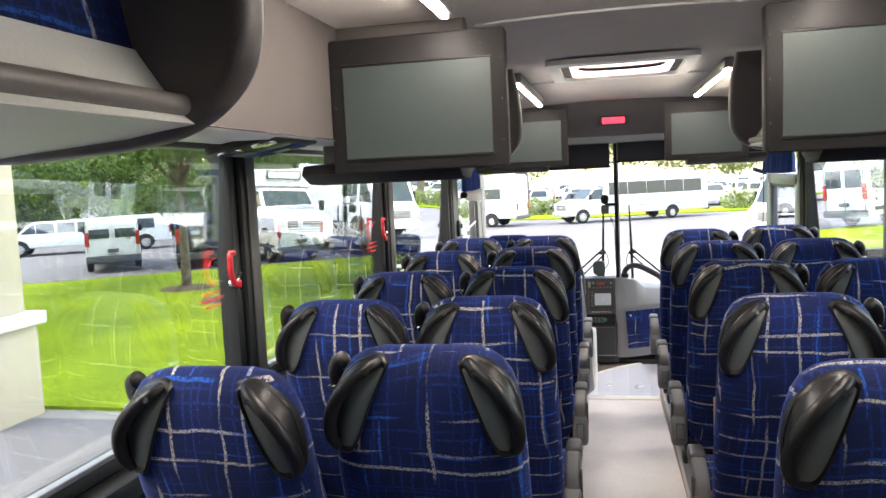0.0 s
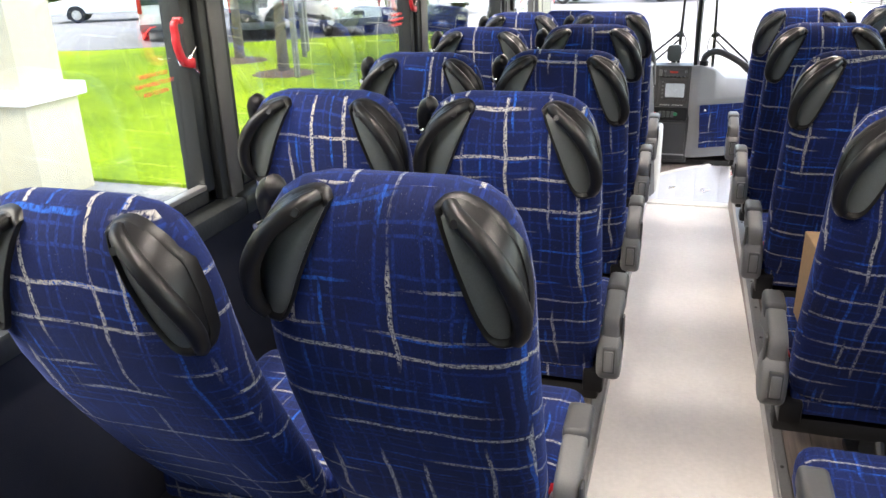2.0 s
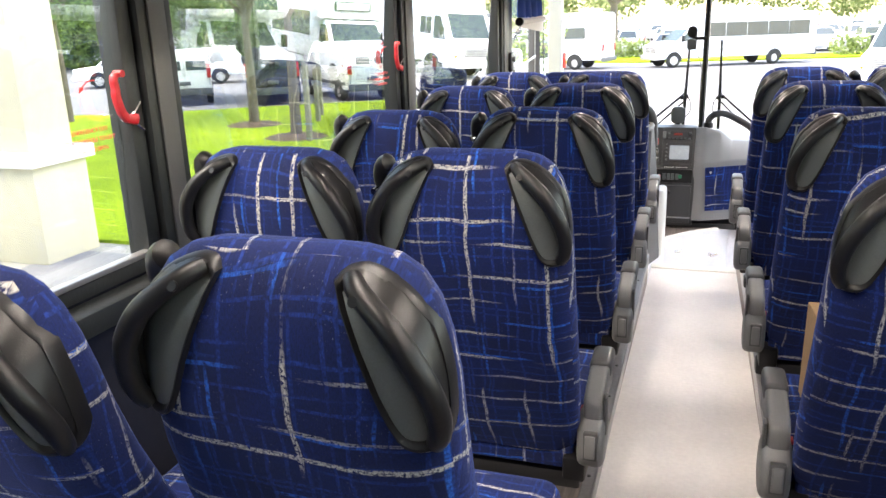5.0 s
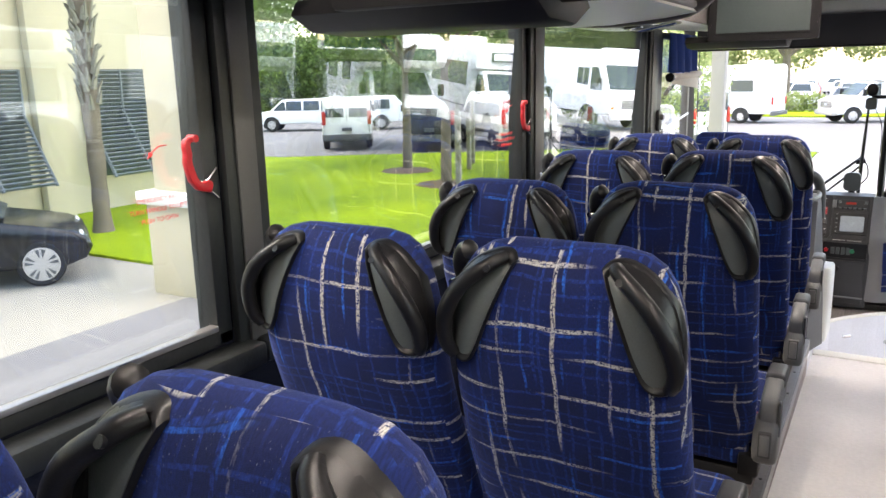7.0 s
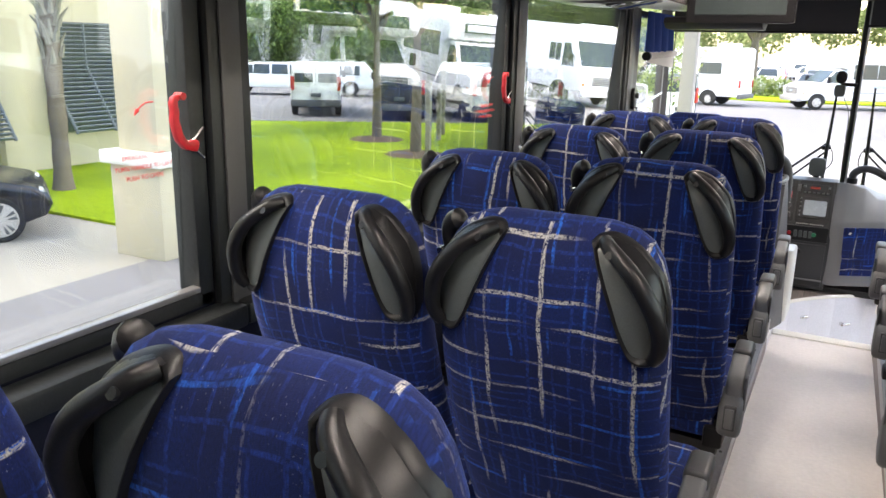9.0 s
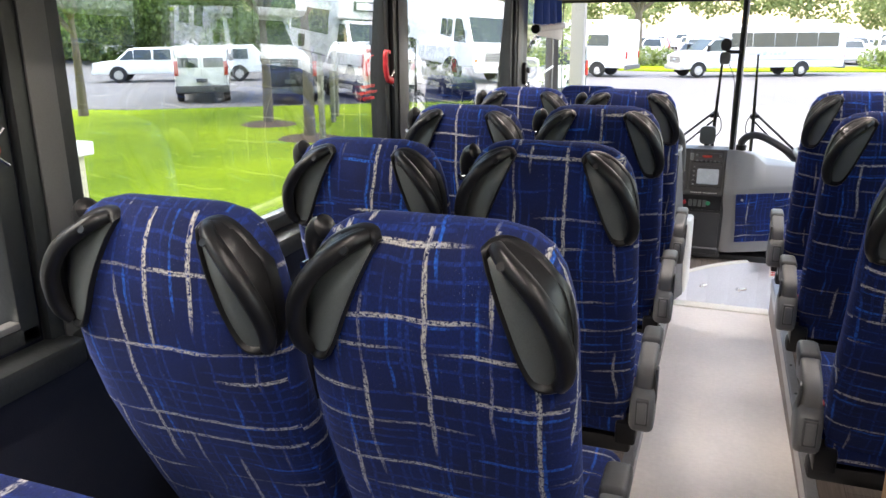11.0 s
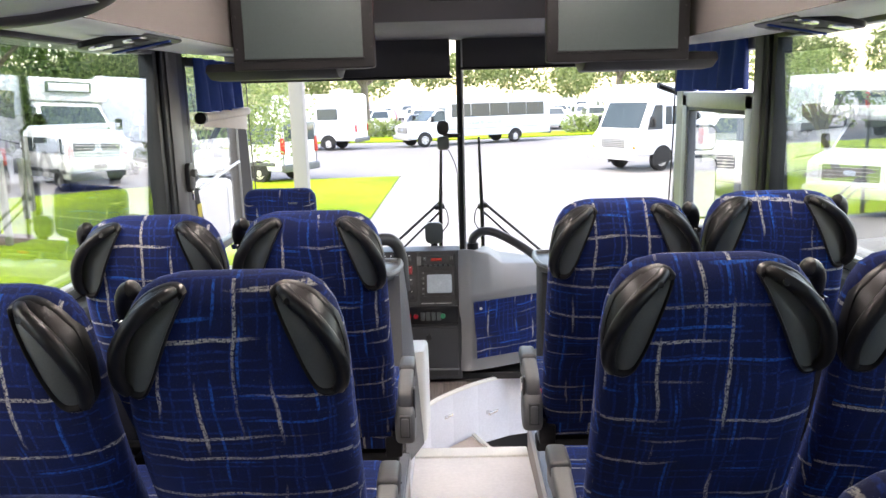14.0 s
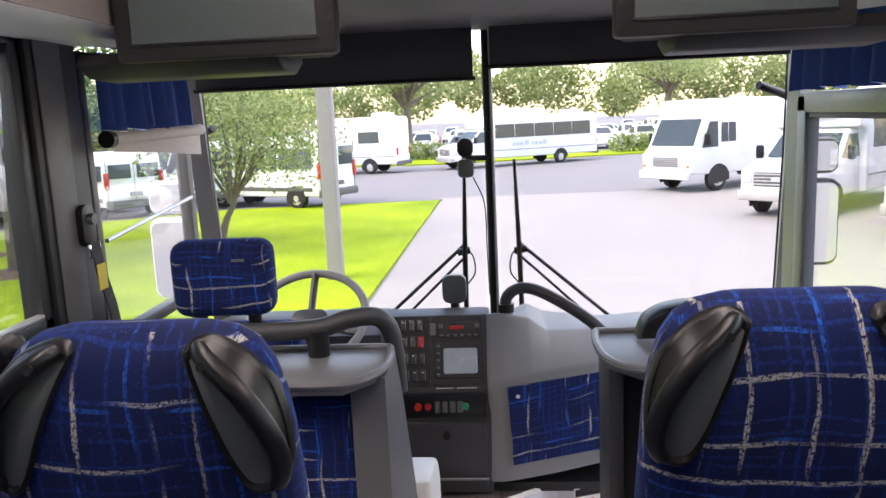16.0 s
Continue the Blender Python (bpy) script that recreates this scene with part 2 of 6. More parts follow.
def grass_mat(name):
    m, nt, b = nodes_of(name)
    n, l = nt.nodes, nt.links
    tc = n.new("ShaderNodeTexCoord")
    a, c = n.new("ShaderNodeTexNoise"), n.new("ShaderNodeTexNoise")
    a.inputs["Scale"].default_value, a.inputs["Detail"].default_value = 0.35, 8
    c.inputs["Scale"].default_value, c.inputs["Detail"].default_value = 14, 4
    l.new(tc.outputs["Object"], a.inputs[0]), l.new(tc.outputs["Object"], c.inputs[0])
    add = n.new("ShaderNodeMath")
    l.new(a.outputs[0], add.inputs[0]), l.new(c.outputs[0], add.inputs[1])
    r = n.new("ShaderNodeValToRGB")
    r.color_ramp.elements[0].position, r.color_ramp.elements[1].position = 0.38, 0.62
    r.color_ramp.elements[0].color = (0.13, 0.215, 0.006, 1)
    r.color_ramp.elements[1].color = (0.31, 0.42, 0.010, 1)
    h = n.new("ShaderNodeMath")
    h.operation = "MULTIPLY"
    h.inputs[1].default_value = 0.5
    l.new(add.outputs[0], h.inputs[0]), l.new(h.outputs[0], r.inputs[0])
    l.new(r.outputs[0], b.inputs["Base Color"])
    b.inputs["Roughness"].default_value = 0.9
    b.inputs["Specular IOR Level"].default_value = 0.15
    bp = n.new("ShaderNodeBump")
    bp.inputs["Strength"].default_value, bp.inputs["Distance"].default_value = 0.6, 0.05
    l.new(c.outputs[0], bp.inputs["Height"]), l.new(bp.outputs[0], b.inputs["Normal"])
    return m


def leaf_mat(name, lo, hi):
    m, nt, b = nodes_of(name)
    n, l = nt.nodes, nt.links
    g = n.new("ShaderNodeNewGeometry")
    r = n.new("ShaderNodeValToRGB")
    r.color_ramp.elements[0].color, r.color_ramp.elements[1].color = (*lo, 1), (*hi, 1)
    l.new(g.outputs["Random Per Island"], r.inputs[0])
    l.new(r.outputs[0], b.inputs["Base Color"])
    b.inputs["Roughness"].default_value = 0.6
    tl, mx = n.new("ShaderNodeBsdfTranslucent"), n.new("ShaderNodeMixShader")
    mx.inputs[0].default_value = 0.45
    l.new(r.outputs[0], tl.inputs[0])
    l.new(b.outputs[0], mx.inputs[1]), l.new(tl.outputs[0], mx.inputs[2])
    l.new(mx.outputs[0], n["Material Output"].inputs[0])
    return m


M = dict(
    fabric=fabric("blue_check_moquette"),
    black=surf("black_plastic", (0.009, 0.009, 0.010), 0.36, var=0.2, fine=400, bump=0.05, spec=0.32),
    dish=surf("charcoal_plastic", (0.085, 0.095, 0.093), 0.36, var=0.15, fine=400, bump=0.05),
    armgrey=surf("grey_armrest_plastic", (0.155, 0.155, 0.152), 0.45, var=0.1, fine=300, bump=0.04),
    armdark=surf("dark_grey_armrest_plastic", (0.075, 0.075, 0.075), 0.45, var=0.12, fine=300, bump=0.04),
    frame=surf("black_seat_frame", (0.01, 0.01, 0.011), 0.5, var=0.2),
    chrome=surf("chrome", (0.7, 0.7, 0.7), 0.15, 1.0, var=0.05, bump=0.0),
    red=surf("red_plastic", (0.42, 0.012, 0.02), 0.35, var=0.1),
    redprint=surf("red_print", (0.6, 0.03, 0.03), 0.6, var=0.05, bump=0),
    wallnavy=surf("navy_wall_carpet", (0.004, 0.006, 0.018), 0.9, var=0.25, scale=20, fine=500, bump=0.3),
    winframe=surf("dark_window_frame", (0.014, 0.017, 0.018), 0.45, var=0.15),
    alu=surf("worn_aluminium_trim", (0.42, 0.42, 0.42), 0.35, 0.8, var=0.1, scale=3),
    silver=surf("brushed_silver_door_frame", (0.30, 0.30, 0.29), 0.4, 0.6, var=0.12, scale=4),
    duct=surf("grey_carpeted_duct", (0.10, 0.089, 0.085), 0.9, var=0.1, scale=12, fine=350, bump=0.3, spec=0.2),
    ceiling=surf("grey_felt_ceiling", (0.68, 0.635, 0.60), 0.9, var=0.07, scale=8, fine=400, bump=0.25, spec=0.2),
    under=surf("pale_grey_plastic", (0.76, 0.77, 0.73), 0.4, var=0.06, fine=200, bump=0.03),
    rackgrey=surf("taupe_rack_plastic", (0.19, 0.172, 0.165), 0.45, var=0.1, fine=300, bump=0.05),
    rackdark=surf("dark_rack_end_cap", (0.085, 0.076, 0.073), 0.42, var=0.15, fine=300, bump=0.05),
    tvcase=surf("black_screen_case", (0.016, 0.015, 0.016), 0.5, var=0.12, fine=400, bump=0.06, spec=0.2),
    screen=surf("matt_grey_screen", (0.048, 0.062, 0.061), 0.35, var=0.05, scale=2, bump=0.0, spec=0.25),
    header=surf("charcoal_header_panel", (0.085, 0.083, 0.088), 0.6, var=0.1, fine=300, bump=0.08),
    blind=surf("black_roller_blind", (0.034, 0.034, 0.038), 0.75, var=0.15, fine=600, bump=0.15),
    led=glow("white_led_strip", (1.0, 0.97, 0.93), 22.0),
    exit=glow("red_exit_lens", (0.9, 0.03, 0.06), 0.6),
    # no lamp: emission stands in for daylight through the translucent hatch
    hatch=glow("daylit_hatch_lens", (0.95, 0.80, 0.80), 0.4),
    runner=surf("pale_vinyl_runner", (0.82, 0.785, 0.755), 0.5, var=0.08, scale=5, fine=60, bump=0.05),
    plank=planks("grey_wood_vinyl"),
    board=board_mat("grey_brown_vinyl_board"),
    riser=surf("lavender_grey_step_panel", (0.72, 0.73, 0.78), 0.42, var=0.07),
    nosing=surf("white_step_nosing", (0.82, 0.80, 0.74), 0.5, var=0.08),
    tanstep=surf("tan_step_tread", (0.52, 0.43, 0.36), 0.5, var=0.12),
    dash=surf("grey_dash_plastic", (0.19, 0.193, 0.196), 0.48, var=0.08, fine=350, bump=0.08),
    rocker=surf("satin_black_rocker", (0.045, 0.045, 0.048), 0.25, var=0.15, fine=350, bump=0.03),
    dashdark=surf("dark_dash_plastic", (0.032, 0.033, 0.035), 0.45, var=0.12, fine=350, bump=0.08),
    tray=surf("grey_tray_plastic", (0.115, 0.117, 0.12), 0.4, var=0.1, fine=350, bump=0.06),
    # emits nothing; the pale blue-grey colour holds the sky's reflection
    lcd=surf("pale_console_display", (0.36, 0.42, 0.46), 0.25, var=0.1, scale=20, bump=0),
    green=surf("green_button", (0.01, 0.22, 0.10), 0.4, var=0.1),
    curtain=surf("blue_pleated_curtain", (0.02, 0.06, 0.26), 0.8, var=0.25, scale=15, fine=300, bump=0.2),
    cloth=surf("cream_blind_cloth", (0.55, 0.49, 0.44), 0.85, var=0.1),
    belt=surf("black_webbing", (0.012, 0.012, 0.013), 0.7, var=0.2, fine=600, bump=0.2),
    yellow=surf("yellow_tag", (0.62, 0.5, 0.05), 0.6, var=0.1),
    card=surf("brown_cardboard", (0.42, 0.26, 0.13), 0.8, var=0.12),
    white=surf("white_vehicle_paint", (0.78, 0.79, 0.80), 0.3, var=0.03, scale=0.7, fine=5, bump=0),
    carblack=surf("black_vehicle_paint", (0.012, 0.013, 0.015), 0.2, var=0.1, bump=0),
    autoglass=surf("dark_vehicle_glass", (0.05, 0.065, 0.07), 0.08, var=0.15, scale=1, bump=0),
    tyre=surf("tyre_rubber", (0.02, 0.02, 0.02), 0.85, var=0.2),
    rim=surf("painted_steel_rim", (0.5, 0.48, 0.47), 0.4, 0.3, var=0.1),
    bumper=surf("grey_bumper_plastic", (0.10, 0.105, 0.11), 0.6, var=0.1),
    lamp=surf("red_lamp_lens", (0.5, 0.03, 0.02), 0.25, var=0.1, bump=0),
    amber=surf("amber_lamp_lens", (0.75, 0.22, 0.02), 0.3, var=0.1, bump=0),
    headlamp=surf("clear_lamp_lens", (0.6, 0.62, 0.64), 0.15, var=0.1, bump=0),
    lettering=surf("pale_blue_lettering", (0.45, 0.52, 0.62), 0.5, var=0.05, bump=0),
    grass=grass_mat("lawn_grass"),
    asphalt=surf("worn_asphalt", (0.17, 0.165, 0.17), 0.85, var=0.15, scale=0.5, fine=30, bump=0.25),
    concrete=surf("pale_concrete", (0.255, 0.24, 0.228), 0.8, var=0.1, scale=0.6, fine=25, bump=0.15),
    # concrete again, warmer and lightened in colour for light the pad lacks
    driveway=surf("light_lifted_concrete", (0.31, 0.29, 0.25), 0.8, var=0.08, scale=0.6, fine=25, bump=0.12),
    stucco=surf("cream_stucco", (0.52, 0.465, 0.345), 0.85, var=0.05, scale=1.5, fine=40, bump=0.3),
    stuccowhite=surf("white_ledge_stucco", (0.74, 0.74, 0.70), 0.8, var=0.05, scale=2, fine=40, bump=0.2),
    shutter=surf("grey_shutter_paint", (0.13, 0.15, 0.165), 0.6, var=0.1),
    bark=surf("grey_bark", (0.16, 0.13, 0.10), 0.95, var=0.3, scale=4, fine=25, bump=0.8),
    wood=surf("weathered_wooden_post", (0.26, 0.24, 0.2), 0.9, var=0.25, scale=3, fine=40, bump=0.4),
    mulch=surf("brown_mulch", (0.12, 0.08, 0.055), 0.95, var=0.35, scale=6, fine=40, bump=0.8),
    leaf=leaf_mat("oak_leaf", (0.03, 0.07, 0.015), (0.16, 0.25, 0.06)),
    # light green leaf, paled further to put haze and glare into the colour
    leafhaze=leaf_mat("haze_paled_leaf", (0.14, 0.20, 0.06), (0.42, 0.48, 0.20)),
    palmleaf=leaf_mat("palm_leaf", (0.04, 0.09, 0.015), (0.12, 0.2, 0.03)),
    sideglass=pane_mat("tinted_side_glass", (0.88, 0.915, 0.90), 1.9, 1.6),
    frontglass=pane_mat("clear_windscreen_glass", (0.95, 0.96, 0.95), 0.5, 0.5),
    mirror=surf("mirror_silver", (0.8, 0.82, 0.83), 0.05, 1.0, var=0.02, bump=0),
    cab=surf("grey_cable", (0.06, 0.06, 0.06), 0.6),
)


# ---- mesh helpers ----
def thing(name, label, category, group="", kind="", at=(0, 0, 0), rz=0.0):
    ob = new(name)
    ob.empty_display_size = 0.1
    ob.matrix_basis = pose(*at, 0, 0, rz)
    return tagged(ob, label, category, group, kind)


def finish(bm, name, material, smooth=True, uv=False):
    if uv:
        lay = bm.loops.layers.uv.new("UVMap")
        for f in bm.faces:
            nx, ny, nz = (abs(c) for c in f.normal)
            for lp in f.loops:
                x, y, z = lp.vert.co
                lp[lay].uv = (x, z - 0.25 * y) if ny >= max(nx, nz) * 0.6 else ((x, y) if nz >= nx else (y, z))
    me = bpy.data.meshes.new(name)
    bm.to_mesh(me)
    bm.free()
    me.materials.append(M[material])
    if smooth:
        me.shade_smooth()
        me.set_sharp_from_angle(angle=radians(38))
    return me


def part(name, bm, material, parent, label="", smooth=True, uv=False):
    bmesh.ops.recalc_face_normals(bm, faces=bm.faces)
    ob = new(name, finish(bm, name, material, smooth, uv))
    ob.parent = parent
    if label:
        ob["label"] = label
    return ob


def solo(name, bm, material, label, category, kind="", group="", smooth=True, uv=False):
    """A thing that is one mesh."""
    ob = part(name, bm, material, None, "", smooth, uv)
    return tagged(ob, label, category, group, kind)


def box(bm, lo, hi, bevel=0.0, seg=2, rot=None, about=None):
    r = bmesh.ops.create_cube(bm, size=1)
    vs = r["verts"]
    c = [(a + b) / 2 for a, b in zip(lo, hi)]
    s = [max(1e-4, abs(b - a)) for a, b in zip(lo, hi)]
    for v in vs:
        v.co = Vector((v.co.x * s[0] + c[0], v.co.y * s[1] + c[1], v.co.z * s[2] + c[2]))
    if rot is not None:
        bmesh.ops.rotate(bm, verts=vs, cent=Vector(about if about is not None else c), matrix=Euler([radians(a) for a in rot]).to_matrix())
    if bevel:
        es = list({e for v in vs for e in v.link_edges})
        bmesh.ops.bevel(bm, geom=es, offset=bevel, segments=seg, affect="EDGES", profile=0.5)
    return bm


def B(*args, **kw):
    return box(bmesh.new(), *args, **kw)


def rings(bm, rows, cap=True, closed=True):
    """Skin rows of points of equal number."""
    vs = [[bm.verts.new(p) for p in row] for row in rows]
    k = len(vs[0])
    for a, b in zip(vs, vs[1:]):
        for i in range(k if closed else k - 1):
            bm.faces.new((a[i], a[(i + 1) % k], b[(i + 1) % k], b[i]))
    if cap and closed:
        bm.faces.new(vs[0][::-1])
        bm.faces.new(vs[-1])
    return bm


def tube(bm, pts, r, n=10):
    pts = [Vector(p) for p in pts]
    rad = r if isinstance(r, (list, tuple)) else [r] * len(pts)
    rows, ref = [], None
    for i, p in enumerate(pts):
        d = (pts[min(i + 1, len(pts) - 1)] - pts[max(i - 1, 0)]).normalized()
        if ref is None:
            ref = d.orthogonal().normalized()
        ref = (ref - d * ref.dot(d)).normalized()
        o = d.cross(ref)
        rows.append([p + rad[i] * (math.cos(2 * math.pi * k / n) * ref + math.sin(2 * math.pi * k / n) * o) for k in range(n)])
    return rings(bm, rows)


def curve(pts, steps=6):
    """Points along a smooth line through pts."""
    P = [Vector(p) for p in pts]
    P = [2 * P[0] - P[1]] + P + [2 * P[-1] - P[-2]]
    out = []
    for i in range(1, len(P) - 2):
        a, b, c, d = P[i - 1:i + 3]
        for s in range(steps):
            t = s / steps
            out.append(0.5 * (2 * b + (c - a) * t + (2 * a - 5 * b + 4 * c - d) * t * t + (3 * b - a - 3 * c + d) * t ** 3))
    out.append(P[-2])
    return out


def prism(bm, poly, axis, lo, hi, bevel=0.0, seg=2):
    """Extrude a polygon, given in the two other axes in order, along axis from lo to hi."""
    def put(a, b, w):
        q = [a, b]
        q.insert("xyz".index(axis), w)
        return q
    r0 = [bm.verts.new(put(a, b, lo)) for a, b in poly]
    r1 = [bm.verts.new(put(a, b, hi)) for a, b in poly]
    k = len(poly)
    fs = [bm.faces.new((r0[i], r0[(i + 1) % k], r1[(i + 1) % k], r1[i])) for i in range(k)]
    c0, c1 = bm.faces.new(r0[::-1]), bm.faces.new(r1)
    if bevel:
        es = list(set(c0.edges) | set(c1.edges))
        bmesh.ops.recalc_face_normals(bm, faces=bm.faces)
        bmesh.ops.bevel(bm, geom=es, offset=bevel, segments=seg, affect="EDGES", profile=0.5)
    return bm


def P(*args, **kw):
    return prism(bmesh.new(), *args, **kw)


def rounded(w, h, r, n=5, cx=0.0, cy=0.0):
    """A rounded rectangle."""
    out = []
    for sx, sy, a0 in ((1, 1, 0), (-1, 1, 90), (-1, -1, 180), (1, -1, 270)):
        for k in range(n):
            a = radians(a0 + 90 * k / (n - 1))
            out.append((cx + sx * (w / 2 - r) + r * math.cos(a), cy + sy * (h / 2 - r) + r * math.sin(a)))
    return out

# ---- the coach: floor, walls, ceiling ----
XW = 1.27            # inner face of the side walls
SILL, TOP = 0.86, 1.70
RAMP = ((2.38, -0.03), (6.0, -0.215))


def ramp_z(y):
    (a, za), (b, zb) = RAMP
    return za + (zb - za) * (y - a) / (b - a)


bm = bmesh.new()
box(bm, (-XW, -1.7, -0.12), (XW, 2.38, -0.004))
box(bm, (-XW, 2.38, -0.3), (-0.262, 5.55, 0.0))
box(bm, (0.272, 2.38, -0.3), (XW, 5.98, 0.0))
floor = solo("floor", bm, "plank", "grey-brown wood-look vinyl floor under the coach seats", "floor", "structure", smooth=False)

bm = bmesh.new()
rings(bm, [[(x, y, ramp_z(y) + dz) for x, dz in ((-0.262, -0.08), (0.272, -0.08), (0.272, 0), (-0.262, 0))] for y in (2.38, 3.2, 4.1, 5.0, 6.0)])
aisle = solo("aisle_floor", bm, "runner", "pale vinyl covered aisle sloping down to the front steps", "floor", "structure", smooth=False)
bm = bmesh.new()
tube(bm, curve([(-0.25, 2.375, 0.002), (-0.1, 2.37, 0.003), (0.1, 2.372, 0.002), (0.262, 2.368, 0.003)]), 0.006, 6)
solo("runner_edge", bm, "nosing", "white curled end of the vinyl aisle runner", "trim", "structure")
for s, x in ((-1, -0.262), (1, 0.272)):
    bm = bmesh.new()
    box(bm, (min(x, x + s * 0.035), 2.37, -0.001), (max(x, x + s * 0.035), 5.55 if s < 0 else 5.97, 0.007), 0.003, 1)
    box(bm, (min(x, x - s * 0.006), 2.39, -0.06), (max(x, x - s * 0.006), 5.55 if s < 0 else 5.97, 0.006), 0.002, 1)
    tr = solo("aisle_trim", bm, "alu", "scuffed aluminium edge trim along the aisle", "trim", "structure")
    for k in range(12):
        y = 2.5 + k * 0.28
        bm = bmesh.new()
        tube(bm, [(x + s * 0.018, y, 0.006), (x + s * 0.018, y, 0.0095)], 0.006, 8)
        part("screw", bm, "armdark", tr)
bm = bmesh.new()
box(bm, (-0.262, 5.93, -0.235), (0.272, 6.02, -0.20), 0.008)
solo("step_nosing", bm, "nosing", "white edge strip on the top entrance step", "trim", "structure")

# window openings along each side, from the rear
BAYS = [(-1.05, 0.72), (0.84, 2.40), (2.505, 4.065), (4.20, 5.825)]


def side_wall(s, last):
    x0, x1 = (XW, XW + 0.06) if s > 0 else (-XW - 0.06, -XW)
    bm = bmesh.new()
    box(bm, (x0, -1.7, -0.4), (x1, last, SILL))
    box(bm, (x0, -1.7, TOP), (x1, 7.3, 2.12))
    edges = [-1.7] + [v for b_ in BAYS for v in b_] + [6.11 if s < 0 else 5.96]
    for a, b_ in zip(edges[::2], edges[1::2]):
        box(bm, (x0, a, SILL), (x1, b_, TOP))
    return solo("wall_left" if s < 0 else "wall_right", bm, "wallnavy", "dark navy carpeted side wall of the coach", "wall", "structure", smooth=False)


side_wall(-1, 6.11)
solo("wall_left_front", B((-XW - 0.06, 6.11, -0.9), (-XW, 7.3, 0.24)), "wallnavy", "low side wall under the driver's window", "wall", "structure", smooth=False)
side_wall(1, 5.96)


def side_window(s, k, a, b_):
    """Bonded window: dark rubber frame, silver sill, tinted pane, dark pillar cover at its front."""
    w = thing("window_%d" % k, "tinted coach side window in a dark frame", "window", "side windows of the coach", "structure")
    t = 0.045

    def X(p, q):
        return (min(s * p, s * q), max(s * p, s * q))
    for nm, lo, hi in (("frame_top", (a, TOP - t), (b_, TOP)), ("frame_bottom", (a, SILL), (b_, SILL + 0.035)),
                       ("frame_rear", (a, SILL), (a + t, TOP)), ("frame_front", (b_ - t, SILL), (b_, TOP))):
        u, v = X(XW - 0.012, XW + 0.05)
        part(nm, B((u, lo[0], lo[1]), (v, hi[0], hi[1]), bevel=0.006), "winframe", w)
    u, v = X(XW + 0.018, XW + 0.024)
    g = part("pane", B((u, a + t, SILL + 0.03), (v, b_ - t, TOP - t)), "sideglass", w, "tinted pane", smooth=False)
    g.visible_shadow = False
    # the glass leans in towards the roof
    zc = (SILL + TOP) / 2
    g.matrix_basis = Matrix.Translation((s * (XW + 0.02), 0, zc)) @ Euler((0, radians(-s * 2.4), 0)).to_matrix().to_4x4() @ Matrix.Translation((-s * (XW + 0.02), 0, -zc))
    u, v = X(XW - 0.016, XW + 0.01)
    part("glazing_strip", B((u, a + t, SILL + 0.036), (v, b_ - t, SILL + 0.05), bevel=0.003), "alu", w, "bright metal strip")
    u, v = X(XW - 0.075, XW)
    part("sill", B((u, a - 0.06, SILL - 0.06), (v, b_ + 0.044, SILL - 0.004), bevel=0.012), "winframe", w, "dark sill ledge")
    return w


k = 0
for s in (-1, 1):
    for a, b_ in BAYS:
        k += 1
        side_window(s, k, a, b_)


def pillar(s, y0, y1, material="winframe"):
    bm = bmesh.new()
    x0, x1 = sorted((s * (XW - 0.028), s * (XW - 0.001)))
    box(bm, (x0, y0, SILL - 0.05), (x1, y1, TOP + 0.02), 0.01)
    solo("window_pillar", bm, "winframe", "charcoal pillar cover between coach windows", "pillar", "structure")
    bm = bmesh.new()
    x0, x1 = sorted((s * (XW - 0.036), s * (XW - 0.029)))
    box(bm, (x0, y0 + 0.03, SILL - 0.02), (x1, min(y1 - 0.004, y0 + 0.16), TOP - 0.01), 0.003)
    solo("pillar_strip", bm, "armdark", "grey satin strip on the window pillar", "trim", "structure")


for s in (-1, 1):
    for a, b_ in ((0.725, 0.835), (2.405, 2.50), (4.07, 4.195), (5.83, 6.09 if s < 0 else 5.95)):
        pillar(s, a, b_)

# rear closing wall
solo("wall_rear", B((-XW - 0.06, -1.76, -0.4), (XW + 0.06, -1.7, 2.12)), "duct", "plain grey rear wall of the coach", "wall", "structure", smooth=False)

# ceiling with a shallow crown and cross seams
bm = bmesh.new()
rows = []
for y in (-1.7, 0.4, 2.4, 4.4, 6.2):
    rows.append([(x, y, 2.06 - 0.05 * (x / 1.0) ** 2 + dz) for x, dz in [(-1.0 + 0.2 * i, 0) for i in range(11)] + [(1.0 - 0.2 * i, 0.05) for i in range(11)]])
rings(bm, rows)
solo("ceiling", bm, "ceiling", "grey felt-covered coach ceiling", "ceiling", "structure")
for y in (1.05, 2.72, 4.6):
    bm = bmesh.new()
    tube(bm, [(-0.5 + 0.1 * i, y, 2.056 - 0.05 * (-0.5 + 0.1 * i) ** 2) for i in range(11)], 0.006, 6)
    solo("ceiling_seam", bm, "under", "pale seam strip across the ceiling", "trim", "structure")
solo("roof", B((-XW - 0.06, -1.76, 2.12), (XW + 0.06, 7.3, 2.2)), "winframe", "closed roof shell of the coach", "roof", "structure", smooth=False)

# escape hatch
h = thing("roof_hatch", "pale roof hatch in a grey frame under the ceiling", "roof hatch", at=(0.005, 4.11, 2.03))
fr = rounded(0.70, 0.74, 0.04)
inn = rounded(0.58, 0.60, 0.05)
bm = bmesh.new()
rings(bm, [[(x, y, 0.02) for x, y in fr], [(x, y, -0.004) for x, y in fr], [(x, y, -0.008) for x, y in inn], [(x, y, 0.01) for x, y in inn]], cap=False)
part("frame", bm, "under", h)
